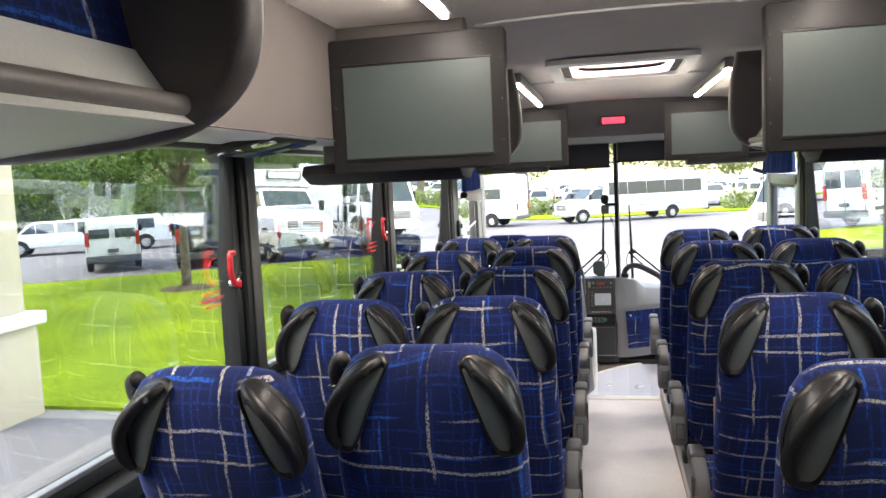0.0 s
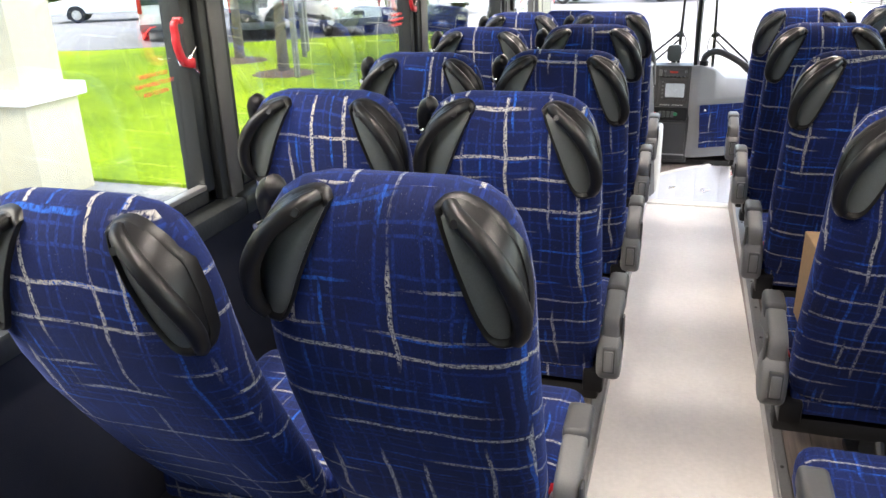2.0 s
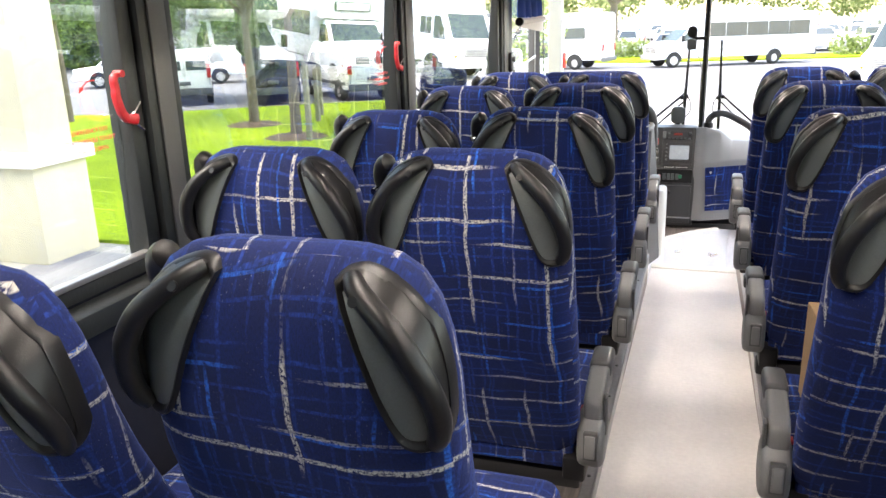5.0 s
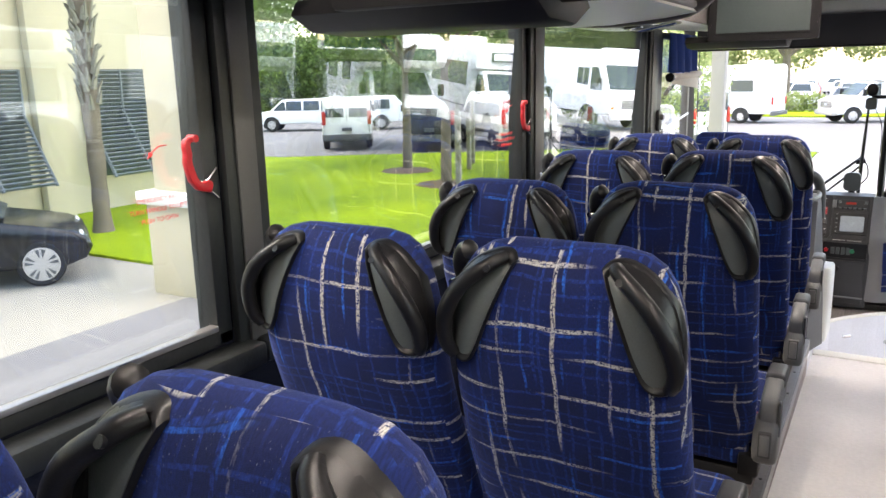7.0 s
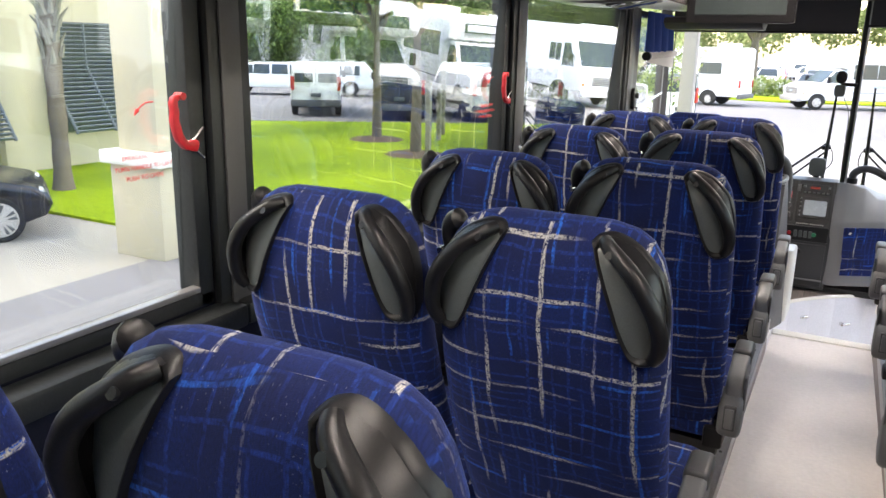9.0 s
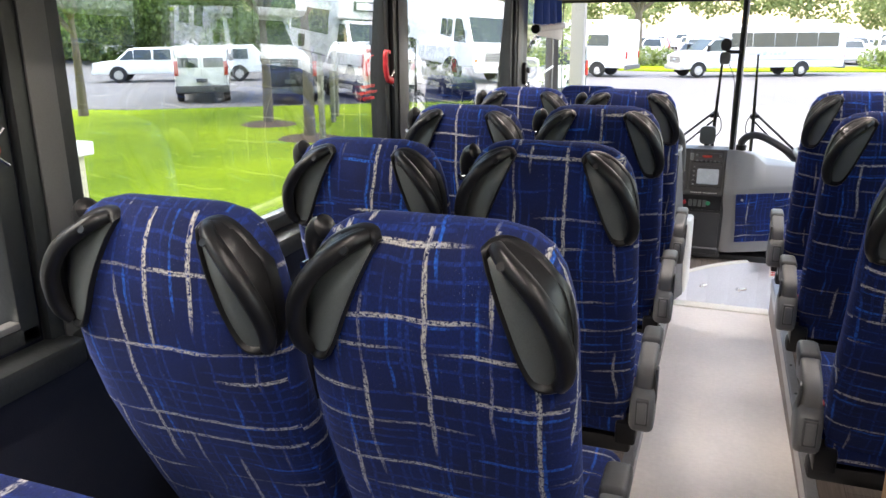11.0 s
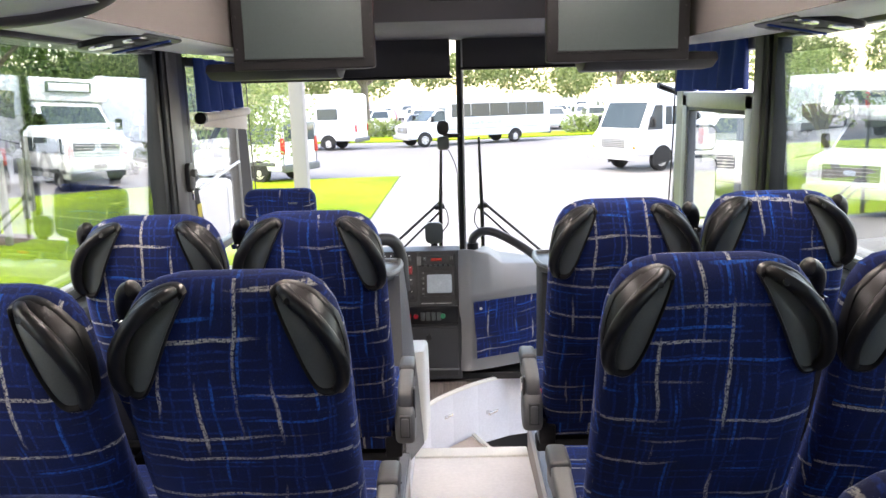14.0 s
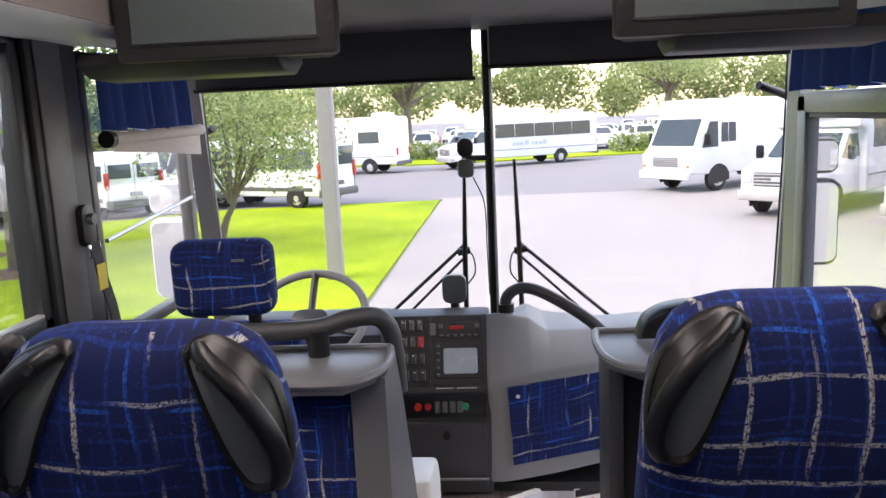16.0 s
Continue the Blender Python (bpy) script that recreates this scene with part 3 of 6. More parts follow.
part("lens", P(rounded(0.49, 0.47, 0.05), "z", 0.0, 0.012), "hatch", h, "pinkish panel with daylight imitated by its glow")
part("recess", P(rounded(0.59, 0.61, 0.05), "z", 0.012, 0.03), "black", h)
part("pull_handle", tube(bmesh.new(), curve([(-0.2, -0.17, 0.0), (-0.15, -0.19, -0.012), (0.0, -0.2, -0.016), (0.15, -0.19, -0.012), (0.2, -0.17, 0.0)]), 0.008, 8), "black", h)


# ---- overhead: ducts, racks, screens, lamps ----
def duct(s):
    """Carpeted air duct along the wall with a pale plastic underside."""
    d = thing("air_duct", "taupe carpeted overhead air duct with a pale underside", "air duct", kind="structure")
    face = [(s * 0.90, 1.668), (s * 0.90, 2.02), (s * 1.0, 2.06), (s * XW, 2.06), (s * XW, 1.71)]
    part("duct_face", P(face, "y", -1.69, 6.1), "duct", d, smooth=False)
    und = [(s * 0.893, 1.665), (s * 0.91, 1.652), (s * 1.0, 1.652), (s * (XW - 0.005), 1.672), (s * (XW - 0.005), 1.705)]
    part("underside", P(und, "y", -1.69, 6.1, bevel=0.004), "under", d, "pale plastic underside")


duct(-1)
duct(1)


def reading_panel(s, y):
    """Dark pod with two reading lamps and two air nozzles in the duct's underside."""
    r = thing("reading_lamp_panel", "black overhead panel with round reading lamps and air nozzles", "reading lamp", "reading lamp panels", at=(s * 1.02, y, 1.655))
    r.matrix_basis = pose(s * 1.0, y, 1.648, 0, s * 10, 0)
    part("plate", P(rounded(0.2, 0.34, 0.03), "z", -0.012, 0.006, bevel=0.004), "black", r)
    for i, (dx, dy) in enumerate(((-0.05, -0.11), (0.05, -0.11), (-0.05, -0.02), (0.05, -0.02))):
        part("nozzle" if i > 1 else "lamp_ring", tube(bmesh.new(), [(dx, dy, -0.008), (dx, dy, -0.016), (dx, dy, -0.017)], [0.036, 0.033, 0.024], 16), "chrome" if i < 2 else "dish", r)
    part("blue_strip", B((-0.09, 0.05, -0.017), (0.09, 0.07, -0.011), bevel=0.002), "curtain", r)
    for dx in (-0.05, 0.05):
        part("button", B((dx - 0.02, 0.10, -0.018), (dx + 0.02, 0.135, -0.011), bevel=0.003), "dish", r)


for s in (-1, 1):
    for y in (2.08, 4.95):
        reading_panel(s, y)


def rack(s, y0, y1, front_cap=True):
    """Overhead luggage rack: blue lining, taupe rail, dark curved end caps."""
    r = thing("luggage_rack", "open overhead luggage rack with blue lining and dark end caps", "luggage rack", "overhead luggage racks")
    tray_ = [(s * 0.535, 1.610), (s * 0.62, 1.597), (s * 0.80, 1.583), (s * 0.95, 1.582), (s * 0.95, 1.605), (s * 0.65, 1.62), (s * 0.55, 1.628)]
    part("tray", P(tray_, "y", y0 + 0.05, y1 - 0.05), "under", r, "pale rack floor")
    part("lining", P([(s * 0.60, 1.694), (s * 0.66, 1.985), (s * 0.68, 1.985), (s * 0.62, 1.694)], "y", y0 + 0.05, y1 - 0.05), "fabric", r, "blue checked lining", uv=True)
    part("back_sill", P([(s * 0.555, 1.635), (s * 0.598, 1.698), (s * 0.625, 1.698), (s * 0.625, 1.63), (s * 0.565, 1.625)], "y", y0 + 0.05, y1 - 0.05), "under", r)
    part("rail", tube(bmesh.new(), [(s * 0.545, y0 + 0.04, 1.632), (s * 0.545, y1 - 0.04, 1.632)], 0.0125, 14), "rackgrey", r, "rounded taupe rail")
    prof = curve([(s * 0.97, 1.588, 0), (s * 0.82, 1.577, 0), (s * 0.63, 1.586, 0), (s * 0.535, 1.610, 0), (s * 0.475, 1.665, 0), (s * 0.457, 1.745, 0), (s * 0.463, 1.88, 0), (s * 0.49, 2.02, 0)], 5)
    poly = [(p.x, p.y) for p in prof] + [(s * 0.97, 2.02)]
    for nm, ya in (("end_cap", y0), ("end_cap", y1 - 0.06)):
        part(nm, P(poly, "y", ya, ya + 0.06, bevel=0.018, seg=3), "rackdark", r, "dark moulded end cap")


for s in (-1, 1):
    rack(s, -1.68, 0.95)
    rack(s, 2.44, 3.74)


def screen(s, y, z0, name_note):
    """Flip-down style monitor in a black case, facing the rear."""
    t = thing("monitor", name_note, "monitor", "overhead monitors", at=((s * 0.628 if y < 4 else (-0.615 if s < 0 else 0.59)), y, z0))
    part("case", P(rounded(0.545, 0.405, 0.012, cx=0, cy=0.2025), "y", 0.0, 0.055, bevel=0.006), "tvcase", t)
    part("screen", B((-0.228, -0.003, 0.042), (0.228, 0.004, 0.32), bevel=0.001, seg=1), "screen", t, "blank grey screen", smooth=False)
    for nm, lo, hi in (("bezel_top", (-0.233, 0.32), (0.233, 0.327)), ("bezel_bottom", (-0.233, 0.035), (0.233, 0.042))):
        part(nm, B((lo[0], -0.005, lo[1]), (hi[0], 0.002, hi[1]), bevel=0.001, seg=1), "black", t)
    for dx in (-0.258, 0.258):
        for dz in (0.08, 0.2, 0.32):
            part("screw", tube(bmesh.new(), [(dx, -0.003, dz), (dx, 0.002, dz)], 0.004, 8), "black", t)
    for dx in (-0.2, 0.02, 0.2):
        part("screw", tube(bmesh.new(), [(dx, -0.003, 0.362), (dx, 0.002, 0.362)], 0.004, 8), "black", t)
    part("shroud", P([(0.055, 0.02), (0.055, 0.36), (0.16, 0.34), (0.2, 0.1), (0.14, 0.0)], "x", -0.25, 0.25, bevel=0.02), "tvcase", t)
    part("lower_pod", P([(0.03, 0.0), (0.05, 0.03), (0.25, 0.04), (0.3, 0.0), (0.22, -0.035), (0.09, -0.03)], "x", -0.40 if s < 0 else -0.12, 0.12 if s < 0 else 0.40, bevel=0.012), "tvcase", t)


screen(-1, 2.36, 1.561, "wide black-cased monitor with a blank grey screen under the ceiling")
screen(1, 2.36, 1.561, "wide black-cased monitor with a blank grey screen under the ceiling")
screen(-1, 5.63, 1.574, "black-cased monitor with a blank screen above the driver's partition")
screen(1, 5.63, 1.574, "black-cased monitor with a blank screen above the entrance partition")

for s in (-1, 1):
    for y0, y1 in ((1.0, 2.3), (4.05, 5.5)):
        t = thing("led_strip", "white LED strip lamp along the ceiling edge", "strip lamp", "ceiling strip lamps", at=(s * 0.515, 0, 1.995))
        part("housing", B((-0.026, y0, 0.0), (0.026, y1, 0.05), bevel=0.006), "armgrey", t)
        part("diffuser", P(rounded(0.022, 0.016, 0.006, cx=0, cy=-0.003), "y", y0 + 0.02, y1 - 0.02), "led", t, "glowing white diffuser")

# header over the windscreen, exit sign, roller blinds
solo("front_header", P([(6.13, 2.06), (6.15, 1.86), (6.2, 1.79), (6.35, 1.765), (7.1, 1.76), (7.2, 1.9), (7.2, 2.1), (6.14, 2.1)], "x", -XW + 0.01, XW - 0.01, bevel=0.0), "header", "charcoal moulded header over the windscreen", "header panel", "structure")
e = thing("exit_sign", "small lit red exit lamp in the front header", "exit lamp", at=(-0.02, 6.148, 1.905))
part("bezel", P(rounded(0.24, 0.075, 0.01), "y", -0.012, 0.01, bevel=0.003), "dashdark", e)
part("lens", P(rounded(0.165, 0.045, 0.006), "y", -0.016, -0.008, bevel=0.002), "exit", e, "glowing red lens")

FRONT = 7.15
for s, x0, x1, z in ((-1, -1.225, -0.055, 1.558), (1, 0.015, 1.2, 1.60)):
    r = thing("roller_blind", "half-lowered black roller blind over the windscreen", "roller blind", "windscreen blinds")
    part("fabric", B((x0, FRONT - 0.16, z), (x1, FRONT - 0.157, 1.79)), "blind", r, smooth=False)
    part("bottom_bar", tube(bmesh.new(), [(x0 - 0.01, FRONT - 0.158, z), (x1 + 0.01, FRONT - 0.158, z)], 0.009, 8), "black", r)
    part("roller", tube(bmesh.new(), [(x0, FRONT - 0.14, 1.80), (x1, FRONT - 0.14, 1.80)], 0.03, 12), "blind", r)
    part("cord", tube(bmesh.new(), [(s * 1.21, FRONT - 0.14, 1.72), (s * 1.215, FRONT - 0.1, 1.2), (s * 1.2, FRONT - 0.08, 0.62)], 0.004, 6), "cab", r)

# windscreen: two panes, rubber frame, centre post
w = thing("windscreen", "two-part clear windscreen with a black centre post", "windscreen", kind="structure")


def wy(z):
    return FRONT + 0.16 - 0.12 * (z - 0.5)


for s in (-1, 1):
    xa, xb = (0.035, 1.285) if s > 0 else (-1.29, -0.035)
    bm = bmesh.new()
    rings(bm, [[(x, wy(z) + d, z) for x, d in ((xa, 0), (xb, 0), (xb, 0.006), (xa, 0.006))] for z in (0.42, 1.85)])
    g = part("pane", bm, "frontglass", w, "clear pane", smooth=False)
    g.visible_shadow = False
part("centre_post", tube(bmesh.new(), [(0, wy(0.42) - 0.01, 0.42), (0, wy(1.85) - 0.01, 1.85)], 0.022, 10), "black", w)
part("post_trim", tube(bmesh.new(), [(0.016, wy(0.45) - 0.035, 0.45), (0.014, wy(1.85) - 0.035, 1.85)], 0.007, 8), "alu", w, "bright metal trim")
part("bottom_frame", B((-1.27, wy(0.42) - 0.03, 0.36), (1.27, wy(0.42) + 0.05, 0.44), bevel=0.01), "black", w)
part("top_frame", B((-1.27, wy(1.85) - 0.02, 1.83), (1.27, wy(1.85) + 0.05, 1.95), bevel=0.01), "black", w)
for s, c0 in ((-1, -0.05), (1, 0.055)):
    bm = bmesh.new()
    rings(bm, [[(s * 1.215 + c0, wy(z) - 0.06, z), (s * (1.29 if s < 0 else 1.25) + c0, wy(z) - 0.08, z), (s * (1.32 if s < 0 else 1.27) + c0, wy(z) + 0.05, z), (s * 1.235 + c0, wy(z) + 0.03, z)] for z in (-0.3, 0.42, 1.2, 1.9)])
    part("corner_post", bm, "silver" if s > 0 else "armdark", w, "grey corner post")
# cowl under the screen, outer nose
solo("front_wall", B((-XW - 0.05, FRONT + 0.16, -0.9), (XW + 0.05, FRONT + 0.24, 0.40)), "dashdark", "front wall of the coach below the windscreen", "wall", "structure", smooth=False)


def wiper(s, x):
    p = thing("wiper", "black pantograph windscreen wiper parked upright outside", "wiper", "windscreen wipers")
    yo = FRONT + 0.24
    part("blade", tube(bmesh.new(), [(x, yo, 0.42), (x - s * 0.005, yo - 0.02, 0.75), (x - s * 0.02, yo - 0.07, 1.20)], [0.012, 0.013, 0.007], 8), "black", p)
    part("hub", tube(bmesh.new(), [(x - 0.03, yo, 0.76), (x + 0.03, yo, 0.77)], 0.018, 10), "black", p)
    part("arm", tube(bmesh.new(), [(x, yo + 0.02, 0.79), (x + s * 0.48, yo + 0.08, 0.36)], 0.009, 8), "black", p)
    part("arm", tube(bmesh.new(), [(x, yo + 0.02, 0.73), (x + s * 0.38, yo + 0.08, 0.36)], 0.007, 8), "black", p)
    part("wire", tube(bmesh.new(), curve([(x, yo, 0.78), (x - s * 0.04, yo + 0.02, 0.74), (x - s * 0.05, yo, 0.66), (x - s * 0.01, yo, 0.6)]), 0.004, 6), "cab", p)


wiper(-1, -0.14)
wiper(1, 0.13)

# camera unit on the centre post, device back on the dash
d = thing("dash_camera", "black two-lobed camera unit on the windscreen post", "camera unit", at=(-0.105, FRONT - 0.02, 1.22))
part("upper_body", P(rounded(0.07, 0.085, 0.033, cy=0.05), "y", -0.02, 0.03, bevel=0.01), "black", d)
part("lower_body", P(rounded(0.07, 0.08, 0.02, cy=-0.04), "y", -0.025, 0.03, bevel=0.01), "dish", d)
part("bracket", B((0.0, 0.0, -0.01), (0.1, 0.02, 0.015), bevel=0.004), "black", d)
part("cable", tube(bmesh.new(), curve([(0.03, 0, -0.08), (0.075, 0.03, -0.2), (0.08, 0.03, -0.4), (0.085, 0.04, -0.62)]), 0.003, 6), "cab", d)
d = thing("device_mount", "black phone-shaped device on the dashboard", "device", at=(-0.17, 7.0, 0.575))
part("device", P(rounded(0.105, 0.125, 0.032, cy=0.095), "y", -0.012, 0.02, bevel=0.006), "dish", d)
part("stalk", tube(bmesh.new(), [(0, 0.01, 0.0), (0, 0.01, 0.05)], 0.02, 10), "black", d)


# ---- seats ----
BACK = [(0.425, 0.170, 0.172, 0.04), (0.445, 0.192, 0.162, 0.075), (0.485, 0.204, 0.142, 0.095), (0.588, 0.21, 0.092, 0.108), (0.708, 0.212, 0.038, 0.115), (0.818, 0.212, -0.008, 0.12), (0.908, 0.211, -0.036, 0.122), (0.988, 0.209, -0.05, 0.12), (1.048, 0.206, -0.052, 0.115), (1.098, 0.198, -0.047, 0.105), (1.138, 0.185, -0.036, 0.088), (1.166, 0.166, -0.02, 0.066), (1.182, 0.14, -0.002, 0.042), (1.191, 0.1, 0.014, 0.018)]


def back_row(z):
    for a, b_ in zip(BACK, BACK[1:]):
        if a[0] <= z <= b_[0]:
            f = (z - a[0]) / (b_[0] - a[0])
            return [p + (q - p) * f for p, q in zip(a, b_)]
    return list(BACK[-1] if z > BACK[-1][0] else BACK[0])


def rear_y(x, z):
    _, hw, yr, th = back_row(z)
    u = min(0.97, abs(x) / hw)
    return yr + th / 2 * (1 - (1 - u ** 4.76) ** 0.4)


def backrest(cx, seat, s, lean):
    """One upholstered back with its two grab handles and belt guide; cx: its middle."""
    bm = bmesh.new()
    rows = []
    for z, hw, yr, th in BACK:
        row = []
        for i in range(28):
            a = 2 * math.pi * i / 28
            c, d = math.cos(a), math.sin(a)
            row.append((hw * math.copysign(abs(c) ** 0.42, c), yr + th / 2 + th / 2 * math.copysign(abs(d) ** 0.8, d), z))
        rows.append(row)
    rings(bm, rows)
    ob = part("backrest", bm, "fabric", seat, uv=True)
    ob.matrix_basis = Matrix.Translation((cx, 0.15, 0.408)) @ Euler((radians(lean), 0, 0)).to_matrix().to_4x4() @ Matrix.Translation((0, -0.15, -0.42))
    for side in (-1, 1):
        out = curve([(0.074, 1.164, 0), (0.086, 1.176, 0), (0.113, 1.178, 0), (0.152, 1.162, 0), (0.186, 1.126, 0), (0.203, 1.08, 0), (0.208, 1.033, 0), (0.203, 0.988, 0), (0.186, 0.972, 0), (0.16, 0.975, 0), (0.139, 1.008, 0), (0.113, 1.072, 0), (0.074, 1.164, 0)], 4)[:-1]
        cxm, czm = 0.150, 1.075

        def ring(f, off):
            return [(side * (cxm + (p.x - cxm) * f), rear_y(cxm + (p.x - cxm) * f, czm + (p.y - czm) * f) - off, czm + (p.y - czm) * f) for p in out]
        bm = bmesh.new()
        rings(bm, [ring(1.0, -0.012), ring(1.0, 0.007), ring(0.97, 0.012), ring(0.93, 0.012), ring(0.88, 0.008), ring(0.84, 0.003)], cap=False)
        part("handle_rim", bm, "black", ob, "black moulded grab-handle rim")
        bm = bmesh.new()
        rings(bm, [ring(0.87, 0.005), ring(0.76, 0.006), ring(0.4, 0.007), ring(0.08, 0.007)])
        part("handle_dish", bm, "dish", ob, "charcoal hollow behind the grip")
        bar = []
        for x, z, off in ((0.096, 1.166, 0.008), (0.112, 1.158, 0.026), (0.155, 1.125, 0.038), (0.187, 1.078, 0.042), (0.200, 1.033, 0.038), (0.199, 1.003, 0.028), (0.190, 0.984, 0.010)):
            bar.append((side * x, rear_y(x, z) - off, z))
        bar = curve(bar, 4)
        # the grip's outer flank runs out to the rim as a curved shell
        edge = curve([(0.086, 1.174, 0), (0.113, 1.176, 0), (0.150, 1.160, 0), (0.183, 1.125, 0), (0.200, 1.080, 0), (0.205, 1.035, 0), (0.200, 0.99, 0)], 4)
        bm = bmesh.new()
        loops = []
        for e_, g_ in zip(edge, bar):
            o_ = Vector((side * e_.x, rear_y(e_.x, e_.y) - 0.010, e_.y))
            m_ = (o_ + g_) / 2 + Vector((0, -0.004, 0))
            loops.append([o_, m_, g_, g_ + Vector((0, 0.006, 0)), m_ + Vector((0, 0.006, 0)), o_ + Vector((0, 0.006, 0))])
        rings(bm, loops)
        part("grip_shell", bm, "black", ob, "black moulded flank of the grip")
        n_ = len(bar)
        part("grip", tube(bmesh.new(), bar, [0.0115 + 0.0035 * math.sin(math.pi * i / (n_ - 1)) for i in range(n_)], 12), "black", ob, "glossy black grip bar")
        part("grip_button", tube(bmesh.new(), [(side * 0.113, rear_y(0.113, 1.148) - 0.034, 1.152), (side * 0.113, rear_y(0.113, 1.148) - 0.0385, 1.154)], 0.0065, 12), "black", ob)
    bm = bmesh.new()
    xg = -s * 0.205
    tube(bm, curve([(xg, 0.07, 1.06), (xg - s * 0.012, 0.055, 1.11), (xg - s * 0.004, 0.04, 1.145), (xg + s * 0.02, 0.03, 1.16)]), [0.010, 0.016] + [0.021] * 15 + [0.016, 0.008], 12)
    g = part("belt_guide", bm, "black", ob, "black shoulder belt guide")
    part("guide_stud", tube(bmesh.new(), [(xg - s * 0.018, 0.03, 1.095), (xg - s * 0.022, 0.018, 1.093)], 0.008, 10), "chrome", ob, "chrome stud")
    return ob


def double_seat(s, leans):
    """Two coach seats on one frame, origin on the floor; s: +1 when the aisle lies to +x."""
    seat = thing("double_coach_seat", "double coach seat in navy blue checked moquette with black grab handles", "coach seat", "coach seats")
    for i, c in enumerate((s * 0.2235, -s * 0.2235)):
        backrest(c, seat, s, leans[i])
        bm = bmesh.new()
        box(bm, (c - 0.217, 0.215, 0.345), (c + 0.217, 0.705, 0.47), 0.045, 4)
        part("cushion", bm, "fabric", seat, uv=True)
        part("cushion_pan", B((c - 0.2, 0.22, 0.305), (c + 0.2, 0.69, 0.345), bevel=0.01), "frame", seat)
        part("back_skirt", B((c - 0.19, 0.178, 0.365), (c + 0.19, 0.215, 0.435), bevel=0.012), "fabric", seat, uv=True)
        part("footrest", P(rounded(0.30, 0.05, 0.023), "z", -0.008, 0.008, bevel=0.004), "black", seat).matrix_basis = pose(c, 0.15, 0.275, -14, 0, 0)
        part("footrest_arm", tube(bmesh.new(), [(c + 0.03, 0.16, 0.27), (c + 0.03, 0.25, 0.335)], 0.012, 8), "frame", seat)
        part("buckle", B((c + s * 0.19, 0.25, 0.43), (c + s * 0.213, 0.29, 0.485), bevel=0.006), "black", seat)
        part("buckle_button", B((c + s * 0.193, 0.255, 0.484), (c + s * 0.210, 0.285, 0.491), bevel=0.002), "red", seat, "red release button")
    part("cross_beam", B((-0.445, 0.195, 0.30), (0.43, 0.26, 0.348), bevel=0.01), "frame", seat)
    part("cross_beam", B((-0.445, 0.52, 0.26), (0.43, 0.58, 0.308), bevel=0.01), "frame", seat)
    part("pedestal", P([(0.20, 0.03), (0.58, 0.03), (0.53, 0.34), (0.24, 0.34)], "x", s * 0.12 - 0.02, s * 0.12 + 0.02, bevel=0.008), "frame", seat)
    part("pedestal_foot", B((s * 0.12 - 0.05, 0.06, 0.0), (s * 0.12 + 0.05, 0.64, 0.03), bevel=0.008), "frame", seat)
    part("wall_bracket", B((-s * 0.575, 0.36, 0.27), (-s * 0.43, 0.42, 0.305), bevel=0.008), "frame", seat)
    # aisle armrest
    xa = s * 0.458
    bm = bmesh.new()
    prism(bm, [(p.x, p.y) for p in curve([(0.115, 0.46, 0), (0.13, 0.425, 0), (0.175, 0.415, 0), (0.22, 0.435, 0), (0.235, 0.48, 0), (0.215, 0.54, 0), (0.17, 0.555, 0), (0.125, 0.52, 0), (0.115, 0.45, 0)], 3)[:-1]], "x", xa - 0.034, xa + 0.030, bevel=0.016, seg=3)
    part("armrest_hinge", bm, "armgrey", seat, "grey pivot cover")
    bm = bmesh.new()
    prism(bm, [(p.x, p.y) for p in curve([(0.145, 0.47, 0), (0.15, 0.57, 0), (0.19, 0.605, 0), (0.29, 0.625, 0), (0.355, 0.615, 0), (0.37, 0.57, 0), (0.345, 0.535, 0), (0.28, 0.55, 0), (0.225, 0.54, 0), (0.20, 0.46, 0), (0.145, 0.47, 0)], 3)[:-1]], "x", xa - 0.024, xa + 0.024, bevel=0.011, seg=3)
    part("hinge_recess", B((xa - 0.017, 0.109, 0.452), (xa + 0.017, 0.125, 0.525), bevel=0.003), "armdark", seat)
    part("hinge_button", B((xa - 0.012, 0.104, 0.458), (xa + 0.012, 0.12, 0.519), bevel=0.004), "armgrey", seat)
    part("armrest", bm, "armgrey", seat, "pale grey moulded armrest")
    part("armrest_pad", B((xa - 0.027, 0.275, 0.585), (xa + 0.027, 0.384, 0.634), bevel=0.013, seg=3), "armdark", seat, "darker rubber armrest end")
    part("recline_lever", B((xa + s * 0.029 - 0.004, 0.15, 0.50), (xa + s * 0.029 + 0.004, 0.18, 0.60), bevel=0.004), "armdark", seat)
    part("side_block", B((s * 0.415 - 0.025, 0.16, 0.345), (s * 0.415 + 0.03, 0.25, 0.41), bevel=0.008), "black", seat)
    for ob in seat.children:
        if ob.name.split(".")[0] in ("armrest_hinge", "hinge_recess", "hinge_button", "armrest", "armrest_pad", "recline_lever"):
            ob.location = (0, 0.03, -0.03)
    return seat


LX, RX = -0.6705, 0.6505
LEFT_Y = [(0.81, -0.005), (1.64, 0.0), (2.365, -0.012), (3.125, -0.014), (3.93, -0.012), (4.72, -0.022)]
RIGHT_Y = [(1.545, -0.005), (2.335, -0.01), (3.15, -0.012), (4.0, -0.012), (4.775, -0.012)]
# recline of the aisle and the window seat of each row
LEFT_LEAN = [(0.0, 0.0), (0.0, 8.0), (0.0, 1.2), (0.0, 3.0), (0.0, 3.0), (0.4, 1.0)]
RIGHT_LEAN = [(0.0, 0.5), (0.0, 0.5), (0.0, 0.5), (0.5, 0.5), (1.0, -2.0)]


